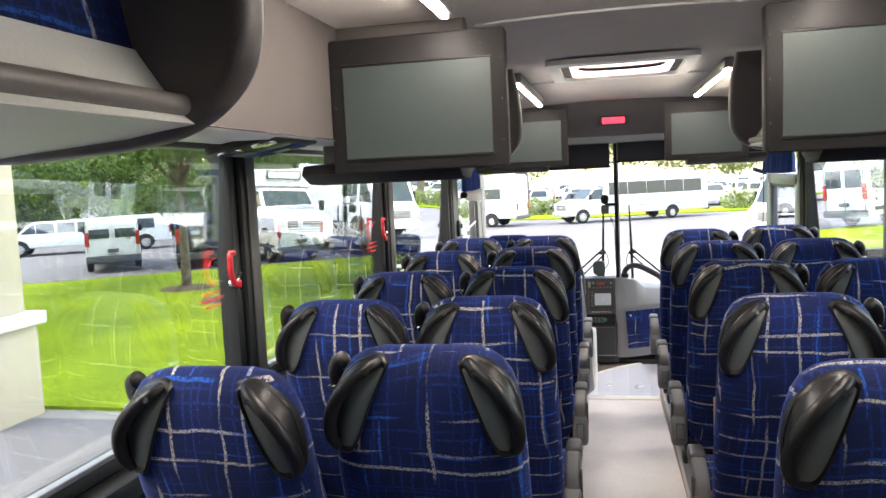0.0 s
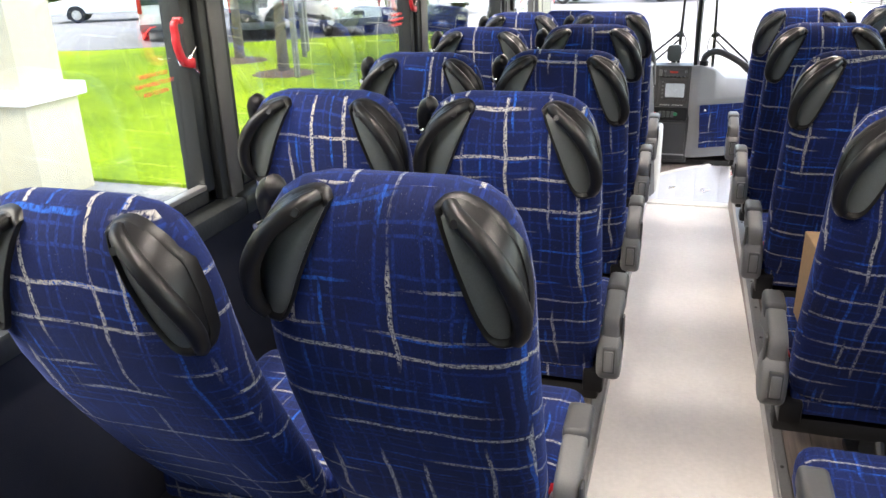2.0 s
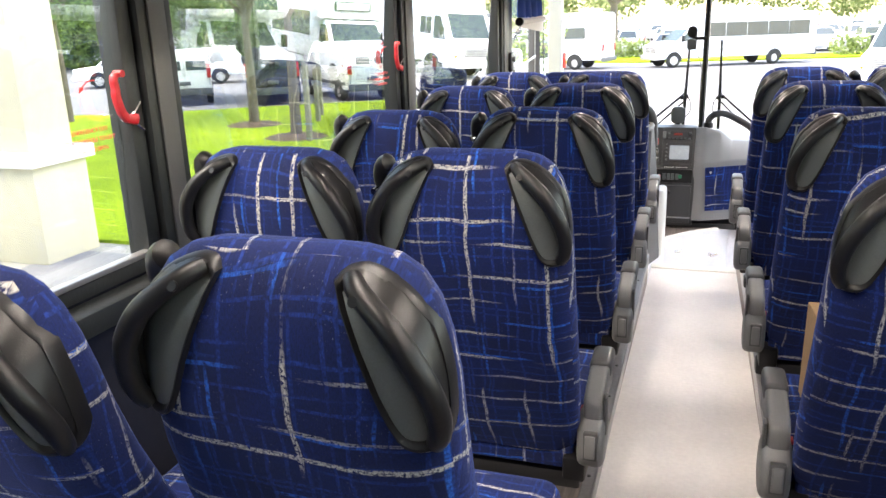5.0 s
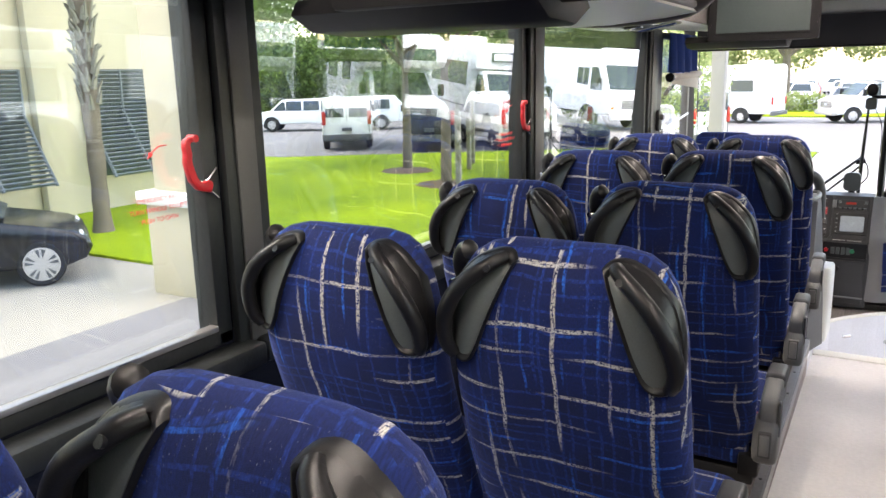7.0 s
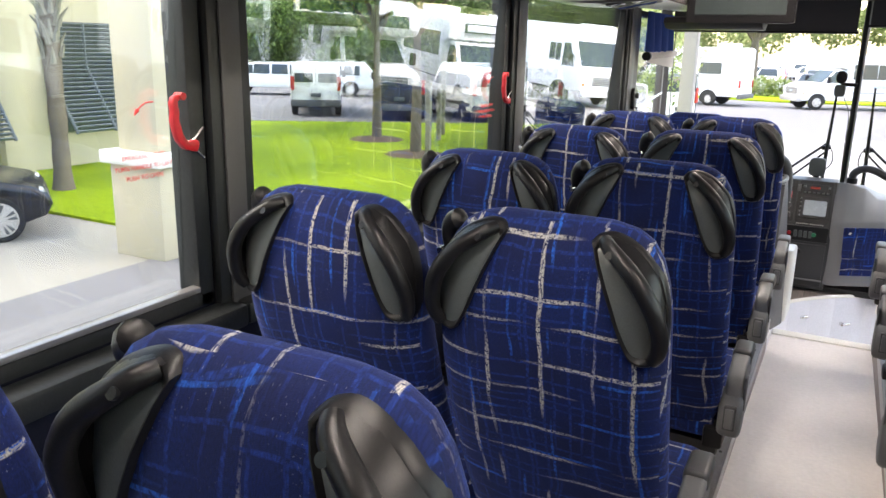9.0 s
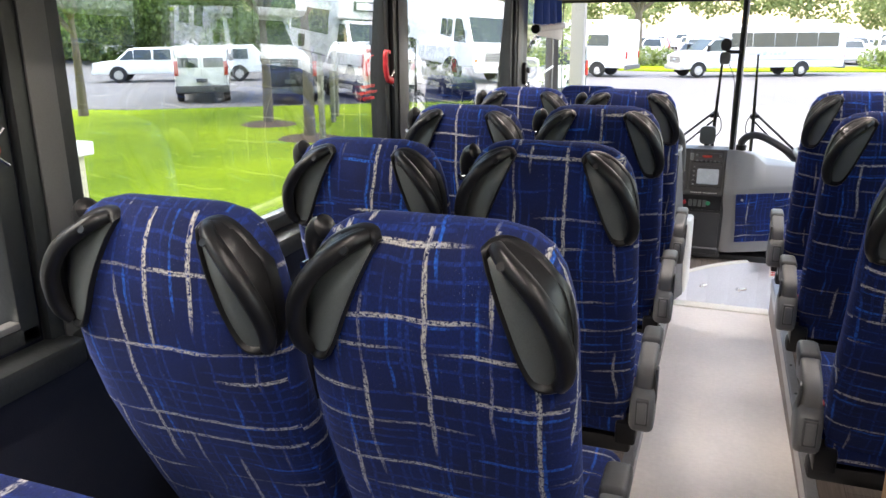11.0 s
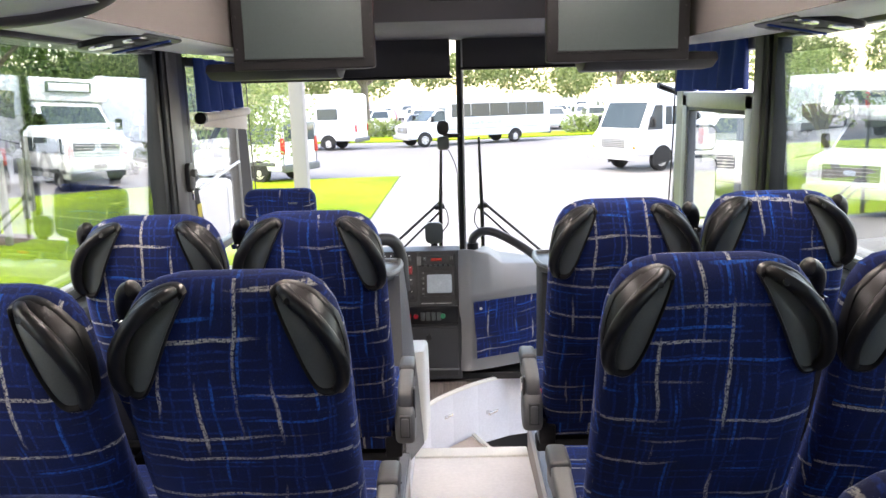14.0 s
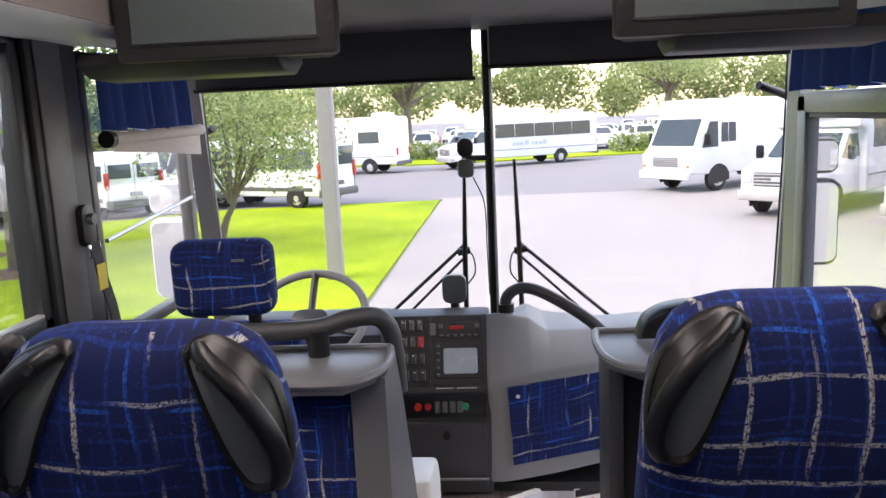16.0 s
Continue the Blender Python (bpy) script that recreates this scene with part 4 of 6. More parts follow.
def recline(seat, s, leans):
    for o in seat.children:
        if o.name.startswith("backrest"):
            aisle = o.matrix_basis.translation.x * s > 0
            o.matrix_basis = Matrix.Translation((s * (0.2235 if aisle else -0.2235), 0.15, 0.408)) @ Euler((radians(leans[0 if aisle else 1]), 0, 0)).to_matrix().to_4x4() @ Matrix.Translation((0, -0.15, -0.42))


left = double_seat(1, LEFT_LEAN[0])
left.matrix_basis = pose(LX - 0.03, *LEFT_Y[0])
for (y, z), leans in list(zip(LEFT_Y, LEFT_LEAN))[1:]:
    recline(copy_thing(left, pose(LX - (0.01 if y > 3.5 else 0.014 if y < 2 else 0), y, z)), 1, leans)
right = double_seat(-1, RIGHT_LEAN[0])
right.matrix_basis = pose(RX, *RIGHT_Y[0])
for (y, z), leans in list(zip(RIGHT_Y, RIGHT_LEAN))[1:]:
    recline(copy_thing(right, pose(RX, y, z)), -1, leans)

# ---- front of the coach ----
# driver's floor, steps and risers
driver = [(-XW, 5.55), (-0.262, 5.55), (-0.262, 6.22), (-0.20, 6.38), (-0.08, 6.53), (0.06, 6.66), (0.24, 6.77), (0.42, 6.82), (0.42, FRONT + 0.16), (-XW, FRONT + 0.16)]
solo("driver_floor", P(driver, "z", -0.5, -0.13), "riser", "raised driver's floor with a curved pale grey riser", "floor", "structure", smooth=False)
inner = [(x - 0.02 if x > -1.2 else x + 0.004, y + 0.02) for x, y in driver[:-2]] + [(0.40, FRONT + 0.15), (-XW + 0.004, FRONT + 0.15)]
solo("driver_floor_mat", P(inner, "z", -0.13, -0.126), "plank", "brown wood-look floor by the driver's seat", "floor", "structure", smooth=False)
bm = bmesh.new()
tube(bm, curve([(x, y, -0.128) for x, y in driver[2:8]]), 0.012, 8)
solo("riser_edge", bm, "nosing", "white curved edge of the driver's floor", "trim", "structure")
solo("step_tread", P([(-0.262, 6.02), (0.272, 6.02), (0.272, 6.10), (0.02, 6.60), (-0.262, 6.30)], "z", -0.6, -0.42), "tanstep", "tan vinyl landing of the entrance steps", "step", "structure", smooth=False)
solo("lower_step", P([(0.275, 6.0), (XW, 6.0), (XW, 7.2), (0.42, 7.2), (0.42, 6.8), (0.03, 6.62)], "z", -0.85, -0.62), "tanstep", "lower entrance step beside the door", "step", "structure", smooth=False)
solo("stair_panel", P([(0.02, 6.60), (0.272, 6.10), (0.285, 6.11), (0.035, 6.61)], "z", -0.62, -0.405), "nosing", "pale edging between the entrance steps", "trim", "structure", smooth=False)
solo("aisle_end_riser", B((-0.262, 5.99, -0.6), (0.272, 6.018, -0.22)), "riser", "pale riser under the aisle's end", "step", "structure", smooth=False)
solo("platform_end_right", B((0.274, 5.985, -0.8), (XW, 6.0, 0.0)), "riser", "pale panel closing the seat platform at the stairwell", "panel", "structure", smooth=False)
for x, y, z in ((-0.137, 6.49, -0.25), (0.12, 6.70, -0.32)):
    t = thing("hatch_latch", "small chrome latch on the step riser", "latch", "riser latches", at=(x, y - 0.01, z), rz=42)
    part("ring", tube(bmesh.new(), [(0, -0.012, 0), (0, 0.02, 0)], 0.014, 12), "chrome", t)
    part("lever", B((0.0, -0.02, -0.008), (0.06, -0.008, 0.008), bevel=0.004), "chrome", t)

# console: switch tower and sloping right-hand dash
c = thing("dash_console", "grey moulded dashboard console with switches and a blue checked panel", "dashboard")
tower = [(6.66, -0.1), (6.68, 0.22), (6.72, 0.33), (6.823, 0.60), (6.90, 0.612), (7.25, 0.47), (7.25, -0.1)]
part("tower", P(tower, "x", -0.47, -0.022, bevel=0.012), "dashdark", c, "dark switch tower")
bm = bmesh.new()
rings(bm, [[(-0.035, 6.66, -0.06), (-0.035, 6.70, 0.34), (-0.035, 6.82, 0.605), (-0.035, 7.25, 0.48), (-0.035, 7.25, -0.06)],
           [(0.03, 6.655, -0.06), (0.03, 6.70, 0.36), (0.03, 6.80, 0.61), (0.03, 7.25, 0.485), (0.03, 7.25, -0.06)],
           [(0.14, 6.685, -0.055), (0.14, 6.725, 0.37), (0.14, 6.86, 0.575), (0.14, 7.25, 0.54), (0.14, 7.25, -0.055)],
           [(0.22, 6.705, -0.05), (0.22, 6.75, 0.38), (0.22, 6.92, 0.50), (0.22, 7.25, 0.50), (0.22, 7.25, -0.05)],
           [(0.46, 6.775, -0.03), (0.46, 6.825, 0.39), (0.46, 7.0, 0.48), (0.46, 7.25, 0.47), (0.46, 7.25, -0.03)],
           [(0.9, 6.95, -0.03), (0.9, 7.0, 0.42), (0.9, 7.08, 0.48), (0.9, 7.25, 0.5), (0.9, 7.25, -0.03)]])
bmesh.ops.recalc_face_normals(bm, faces=bm.faces)
bmesh.ops.bevel(bm, geom=bm.edges[:], offset=0.012, segments=2, affect="EDGES", profile=0.5)
part("right_dash", bm, "dash", c, "grey moulded dash")
bm = bmesh.new()
rings(bm, [[(0.06, 6.650 + dd, 0.02), (0.43, 6.762 + dd, 0.038), (0.43, 6.81 + dd, 0.348), (0.045, 6.683 + dd, 0.332)] for dd in (-0.004, 0.01)])
part("blue_panel", bm, "fabric", c, "blue checked fabric panel", uv=True, smooth=False)
part("panel_stud", tube(bmesh.new(), [(0.085, 6.672, 0.30), (0.085, 6.69, 0.30)], 0.009, 10), "chrome", c)
part("left_dash", P([(6.78, 0.3), (6.83, 0.52), (6.96, 0.57), (7.25, 0.53), (7.25, 0.1), (6.9, 0.1)], "x", -1.22, -0.47, bevel=0.02), "dashdark", c, "dark instrument binnacle")
part("kick_base", B((-0.42, 6.72, -0.13), (0.5, 7.2, -0.09)), "frame", c)


def on_tower(x, f):
    """A place on the sloping switch face; f: 0 at its foot, 1 at its top."""
    return (x - 0.042, 6.72 + 0.103 * f, 0.33 + 0.27 * f)


SL = -20.8


def plate(name, x, f, w, hgt, dep, material, parent, label=""):
    bm = P(rounded(w, hgt, min(w, hgt) * 0.08, n=3), "y", -dep, 0.004, bevel=min(0.003, dep * 0.4), seg=1)
    ob = part(name, bm, material, parent, label)
    ob.matrix_basis = pose(*on_tower(x, f), SL, 0, 0)
    return ob


for x0, w_ in ((-0.315, 0.185), (-0.11, 0.205)):
    plate("fascia", x0, 0.5, w_, 0.285, 0.004, "frame", c, "black switch fascia")
plate("radio", -0.105, 0.80, 0.175, 0.062, 0.012, "frame", c, "car radio with a small red display")
plate("radio_display", -0.115, 0.82, 0.06, 0.016, 0.015, "lamp", c)
for i in range(6):
    plate("radio_key", -0.175 + 0.028 * i, 0.71, 0.018, 0.01, 0.015, "dish", c)
for dx in (-0.18, -0.03):
    plate("radio_knob", dx, 0.84, 0.018, 0.018, 0.02, "dish", c)
plate("monitor_bezel", -0.11, 0.36, 0.19, 0.145, 0.012, "frame", c, "small colour display unit")
plate("display", -0.10, 0.35, 0.138, 0.104, 0.015, "lcd", c, "display with the sky's pale reflection in its colour")
for i in range(5):
    plate("display_key", -0.19, 0.16 + 0.1 * i, 0.012, 0.012, 0.016, "dish", c)
plate("key_fob", -0.212, 0.80, 0.024, 0.05, 0.014, "armgrey", c)
for r in range(4):
    for i in range(-1, 4):
        plate("switch", -0.368 + 0.034 * i + 0.004 * r, 0.86 - 0.235 * r, 0.024, 0.046, 0.016, "red" if (r, i) == (1, 3) else "rocker", c, "red rocker switch" if (r, i) == (1, 3) else "")
        # pale platelet painted on as the highlight near each rocker's top
        plate("switch_mark", -0.368 + 0.034 * i + 0.004 * r, 0.905 - 0.235 * r, 0.010, 0.007, 0.0172, "under", c)
part("lower_strip", B((-0.455, 6.672, 0.215), (-0.04, 6.70, 0.315), bevel=0.006), "black", c).matrix_basis = pose(0, 0, 0)
for x, w_, mt in ((-0.315, 0.03, "lamp"), (-0.275, 0.026, "red"), (-0.125, 0.028, "green")):
    part("round_button", tube(bmesh.new(), [(x, 6.674, 0.265), (x, 6.66, 0.265)], w_ / 2, 14), mt, c)
for i in range(4):
    part("rocker", B((-0.248 + 0.03 * i, 6.66, 0.24), (-0.226 + 0.03 * i, 6.68, 0.285), bevel=0.003), "dish", c)
part("cupboard_door", B((-0.455, 6.655, -0.08), (-0.045, 6.675, 0.20), bevel=0.005), "dashdark", c, "dark flat locker door")
part("door_lock", tube(bmesh.new(), [(-0.205, 6.656, 0.15), (-0.205, 6.64, 0.15)], 0.016, 12), "black", c)
part("locker_ledge", B((-0.39, 6.648, -0.045), (-0.04, 6.657, -0.035), bevel=0.002), "dash", c)
for i in range(14):
    if i not in (6,):
        part("label_mark", B((-0.242 + 0.012 * i, 6.7135, 0.322), (-0.234 + 0.012 * i, 6.7165, 0.326)), "under", c, smooth=False)

gr = thing("grab_rail", "dark grey tubular grab rail on the dashboard", "grab rail")
part("rail", tube(bmesh.new(), curve([(0.05, 6.86, 0.60), (0.055, 6.85, 0.665), (0.115, 6.83, 0.705), (0.21, 6.80, 0.685), (0.38, 6.74, 0.585), (0.5, 6.7, 0.46)]), 0.024, 12), "dashdark", gr)
part("foot_cap", tube(bmesh.new(), [(0.05, 6.86, 0.60), (0.05, 6.86, 0.635)], 0.034, 12), "black", gr)


st = thing("warning_sticker", "small white warning sticker with unreadable print", "sticker", at=(0.36, 6.735, -0.17), rz=18)
part("sheet", B((-0.06, -0.004, -0.05), (0.06, 0.0, 0.05)), "nosing", st, smooth=False)
part("header_bar", B((-0.055, -0.006, 0.015), (0.055, -0.003, 0.045)), "black", st, smooth=False)
for i in range(3):
    part("print_bar", B((-0.05, -0.006, -0.038 + 0.015 * i), (0.045 - 0.01 * i, -0.003, -0.030 + 0.015 * i)), "redprint", st, smooth=False)


# partitions with trays behind the driver and before the first right row
def partition(s, x_in, y0, y1, label):
    p = thing("partition", label, "partition", "front partitions")
    xo = s * 1.2
    lo, hi = sorted((x_in, xo))
    part("tray", P([(x_in - s * 0.0, y0 + 0.06), (x_in + s * 0.09, y0 - 0.05), (xo, y0 - 0.05), (xo, y1), (x_in, y1)], "z", 0.713, 0.743, bevel=0.01), "tray", p, "grey shelf top")
    bm = bmesh.new()
    tube(bm, curve([(x_in + s * 0.3, y0 - 0.045, 0.745), (x_in + s * 0.09, y0 - 0.045, 0.745), (x_in + s * 0.005, y0 + 0.06, 0.745), (x_in + s * 0.005, y1 - 0.03, 0.745), (x_in + s * 0.06, y1, 0.745), (x_in + s * 0.4, y1, 0.745)], 4), 0.012, 8)
    part("tray_lip", bm, "tray", p, "raised rounded lip")
    return p, lo, hi, xo


p, lo, hi, xo = partition(-1, -0.29, 5.66, 5.93, "grey driver's partition with a shelf top and blue panel")
bm = bmesh.new()
rings(bm, [[(-0.285, 5.70, z), (-0.285 + dx, 5.92, z), (-0.33 + dx, 5.95, z), (-0.40, 5.78, z), (-0.38, 5.70, z)] for z, dx in ((-0.13, 0.07), (0.2, 0.05), (0.6, 0.015), (0.73, 0.0))])
part("side_post", bm, "tray", p, "moulded grey side post")
part("panel", B((-1.2, 5.72, -0.1), (-0.38, 5.76, 0.73), bevel=0.005), "fabric", p, "dark blue checked panel", uv=True)
bm = bmesh.new()
rings(bm, [[(-0.30, 5.90, z), (-0.20, 5.93, z), (-0.19, 6.10 + dy, z), (-0.30, 6.10 + dy, z)] for z, dy in ((-0.13, 0.08), (0.25, 0.05), (0.32, 0.0))])
bmesh.ops.recalc_face_normals(bm, faces=bm.faces)
bmesh.ops.bevel(bm, geom=bm.edges[:], offset=0.018, segments=2, affect="EDGES", profile=0.5)
part("side_box", bm, "under", p, "pale grey box beside the post")
part("rail", tube(bmesh.new(), curve([(-0.85, 5.86, 0.815), (-0.52, 5.87, 0.822), (-0.41, 5.89, 0.845), (-0.33, 5.93, 0.835), (-0.295, 5.96, 0.76), (-0.285, 5.95, 0.60)]), 0.028, 12), "dashdark", p, "thick black guard rail")
part("rail_stand", tube(bmesh.new(), [(-0.50, 5.87, 0.735), (-0.50, 5.87, 0.82)], 0.032, 12), "black", p)

p, lo, hi, xo = partition(1, 0.305, 5.72, 6.04, "black entrance partition with a grey shelf top")
part("panel", B((0.335, 5.82, -0.02), (1.2, 5.87, 0.73), bevel=0.006), "black", p)
part("side_post", B((0.315, 5.78, -0.02), (0.36, 5.99, 0.73), bevel=0.015), "dashdark", p)
part("hood", P([(p_.x, p_.y) for p_ in curve([(0.42, 0.755, 0), (0.45, 0.82, 0), (0.55, 0.855, 0), (0.8, 0.86, 0), (1.15, 0.86, 0), (1.19, 0.76, 0)], 4)], "y", 5.9, 6.0, bevel=0.015), "black", p, "black padded hood")

# driver's seat, wheel, belt
d = thing("driver_seat", "driver's seat with a separate blue checked headrest", "driver seat", at=(-0.858, 6.12, -0.18))
bm = bmesh.new()
box(bm, (-0.165, -0.05, 0.985), (0.165, 0.075, 1.235), 0.05, 4)
part("headrest", bm, "fabric", d, uv=True)
part("headrest_tag", B((0.05, -0.0535, 1.17), (0.09, -0.0505, 1.178)), "dish", d, smooth=False)
for dx in (-0.09, 0.09):
    part("headrest_post", tube(bmesh.new(), [(dx, 0.01, 0.9), (dx, 0.01, 1.02)], 0.022, 10), "black", d)
bm = bmesh.new()
box(bm, (-0.24, -0.04, 0.40), (0.24, 0.09, 0.955), 0.05, 4)
part("backrest", bm, "fabric", d, uv=True)
bm = bmesh.new()
box(bm, (-0.25, 0.0, 0.32), (0.25, 0.5, 0.46), 0.05, 4)
part("cushion", bm, "fabric", d, uv=True)
part("pedestal", P([(0.05, 0.0), (0.45, 0.0), (0.40, 0.33), (0.1, 0.33)], "x", -0.18, 0.18, bevel=0.02), "black", d)

sw = thing("steering_wheel", "large grey coach steering wheel on its column", "steering wheel", at=(-0.74, 6.70, 0.66))
sw.matrix_basis = pose(-0.745, 6.70, 0.635, 38, 0, 0)
bm = bmesh.new()
pts = [(0.235 * math.cos(2 * math.pi * i / 40), 0.235 * math.sin(2 * math.pi * i / 40), 0) for i in range(41)]
tube(bm, pts, 0.017, 10)
part("rim", bm, "dash", sw)
part("hub", P(rounded(0.15, 0.12, 0.04), "z", -0.05, -0.01, bevel=0.012), "dashdark", sw)
for a in (200, 340, 90):
    part("spoke", tube(bmesh.new(), [(0.05 * math.cos(radians(a)), 0.05 * math.sin(radians(a)), -0.03), (0.23 * math.cos(radians(a)), 0.23 * math.sin(radians(a)), 0)], 0.016, 8), "dashdark", sw)
part("column", tube(bmesh.new(), [(0, 0, -0.04), (0, 0.05, -0.4)], 0.045, 12), "dashdark", sw)

b = thing("seat_belt", "driver's black seat belt hanging from a pillar anchor", "seat belt", at=(-XW + 0.045, 6.0, 1.13))
part("anchor", P(rounded(0.075, 0.13, 0.03), "x", -0.015, 0.012, bevel=0.006), "black", b)
part("bolt", tube(bmesh.new(), [(0.01, 0.0, 0.02), (0.03, 0.0, 0.02)], 0.018, 10), "dish", b)
part("loop", B((0.012, -0.035, -0.10), (0.022, 0.035, -0.055), bevel=0.004), "chrome", b)
bm = bmesh.new()
rings(bm, [[(0.018 + o, y - 0.026, z), (0.018 + o, y + 0.026, z), (0.022 + o, y + 0.026, z), (0.022 + o, y - 0.026, z)] for o, y, z in ((0, 0, -0.05), (0.005, 0.01, -0.15), (0.01, 0.04, -0.25), (0.02, 0.07, -0.45), (0.03, 0.08, -0.75))])
part("webbing", bm, "belt", b)
part("tag", B((0.028, -0.02, -0.20), (0.031, 0.03, -0.12)), "yellow", b, "yellow instruction tag", smooth=False)

# driver's side window: curtain, cream blind, bar, lower frame, outside mirror
w = thing("window_9", "driver's side window with a blue curtain above", "window", kind="structure")
a, b_ = 6.11, 6.93
for nm, lo, hi in (("frame_rear", (a, 0.2), (a + 0.035, 1.66)), ("frame_front", (b_ - 0.05, 0.2), (b_, 1.66)), ("frame_bottom", (a, 0.70), (b_, 0.74)), ("frame_top", (a, 1.62), (b_, 1.66))):
    part(nm, B((-XW - 0.03, lo[0], lo[1]), (-XW + 0.02, hi[0], hi[1]), bevel=0.005), "armdark" if nm != "frame_bottom" else "black", w)
part("mullion", B((-XW - 0.02, 6.50, 0.2), (-XW + 0.01, 6.53, 0.70), bevel=0.004), "alu", w)
g = part("pane", B((-XW - 0.005, a + 0.03, 0.25), (-XW, b_ - 0.04, 1.63)), "frontglass", w, smooth=False)
g.visible_shadow = False


def pleats(name, y0, y1, z0, z1, x, label):
    bm = bmesh.new()
    n_ = 60
    rows = []
    for z, amp in ((z1, 0.012), ((z0 + z1) / 2, 0.024), (z0, 0.03)):
        front = [(x + amp * math.sin(i * 0.72 + 0.8 * math.sin(i * 0.21)) + 0.008 * math.sin(i * 0.37), y0 + (y1 - y0) * i / n_, z + (0.006 * math.sin(i * 0.5) if z == z0 else 0)) for i in range(n_ + 1)]
        rows.append(front + [(q[0] + 0.004, q[1], q[2]) for q in front[::-1]])
    rings(bm, rows)
    return solo(name, bm, "curtain", label, "curtain")


pleats("curtain", 6.13, 6.84, 1.415, 1.655, -XW + 0.06, "blue pleated curtain over the driver's side window")
pleats("curtain", 6.0, 6.93, 1.45, 1.70, XW - 0.06, "blue pleated curtain over the entrance door")
r = thing("side_blind", "rolled cream blind under the driver's curtain", "roller blind")
part("roll", tube(bmesh.new(), [(-XW + 0.07, 6.15, 1.385), (-XW + 0.09, 6.88, 1.40)], 0.022, 12), "cloth", r)
part("end_knob", tube(bmesh.new(), [(-XW + 0.07, 6.135, 1.385), (-XW + 0.07, 6.165, 1.385)], 0.028, 12), "black", r)
bm = bmesh.new()
rings(bm, [[(-XW + 0.075, 6.16, z0), (-XW + 0.085, 6.5, z1), (-XW + 0.09, 6.86, z2), (-XW + 0.092, 6.86, z2), (-XW + 0.087, 6.5, z1), (-XW + 0.077, 6.16, z0)] for z0, z1, z2 in ((1.385, 1.39, 1.395), (1.345, 1.325, 1.30))])
part("cloth", bm, "cloth", r)
solo("window_bar", tube(bmesh.new(), [(-XW + 0.03, 6.14, 1.06), (-XW + 0.03, 6.86, 1.125)], 0.008, 8), "alu", "thin steel bar across the driver's side window", "bar")


def mirror(s, x, y, z, label):
    m_ = thing("outside_mirror", label, "mirror", "outside mirrors", at=(x, y, z))
    part("housing", P(rounded(0.22, 0.40, 0.05), "y", 0.0, 0.09, bevel=0.02), "white" if s < 0 else "black", m_)
    part("glass", P(rounded(0.19, 0.36, 0.04), "y", -0.006, 0.002), "mirror", m_, smooth=False)
    part("upper_housing", P(rounded(0.2, 0.16, 0.04, cy=0.3), "y", 0.0, 0.08, bevel=0.02), "white" if s < 0 else "black", m_)
    part("upper_glass", P(rounded(0.17, 0.13, 0.03, cy=0.3), "y", -0.006, 0.002), "mirror", m_, smooth=False)
    part("arm", tube(bmesh.new(), curve([(0, 0.05, 0.42), (-s * 0.1, 0.03, 0.55), (-s * 0.28, -0.05, 0.62)]), 0.018, 10), "black", m_)


mirror(-1, -1.56, 7.35, 0.78, "white-backed outside mirror beside the driver's window")
mirror(1, 1.455, 7.30, 0.86, "tall black-rimmed outside mirror beside the entrance door")

# entrance door
w = thing("door_1", "closed entrance door with a brushed silver frame and tall glass", "door", kind="structure")
for nm, y0, y1, z0, z1 in (("frame_rear", 5.96, 6.05, -0.7, 1.43), ("frame_front", 6.90, 6.98, -0.7, 1.43), ("frame_top", 5.96, 6.98, 1.36, 1.44), ("frame_bottom", 5.96, 6.98, -0.7, -0.55), ("header", 5.96, 7.1, 1.62, 1.70)):
    part(nm, B((XW - 0.03, y0, z0), (XW + 0.03, y1, z1), bevel=0.008), "silver", w)
for y0, y1, z0, z1 in ((6.05, 6.07, -0.55, 1.36), (6.88, 6.90, -0.55, 1.36), (6.05, 6.90, 1.34, 1.36)):
    part("rubber_seal", B((XW - 0.02, y0, z0), (XW + 0.02, y1, z1), bevel=0.004), "bumper", w)
g = part("pane", B((XW + 0.002, 6.065, -0.55), (XW + 0.008, 6.885, 1.345)), "frontglass", w, smooth=False)
g.visible_shadow = False
part("corner_fill", B((XW - 0.02, 6.98, -0.7), (XW + 0.03, 7.12, 1.7)), "silver", w)

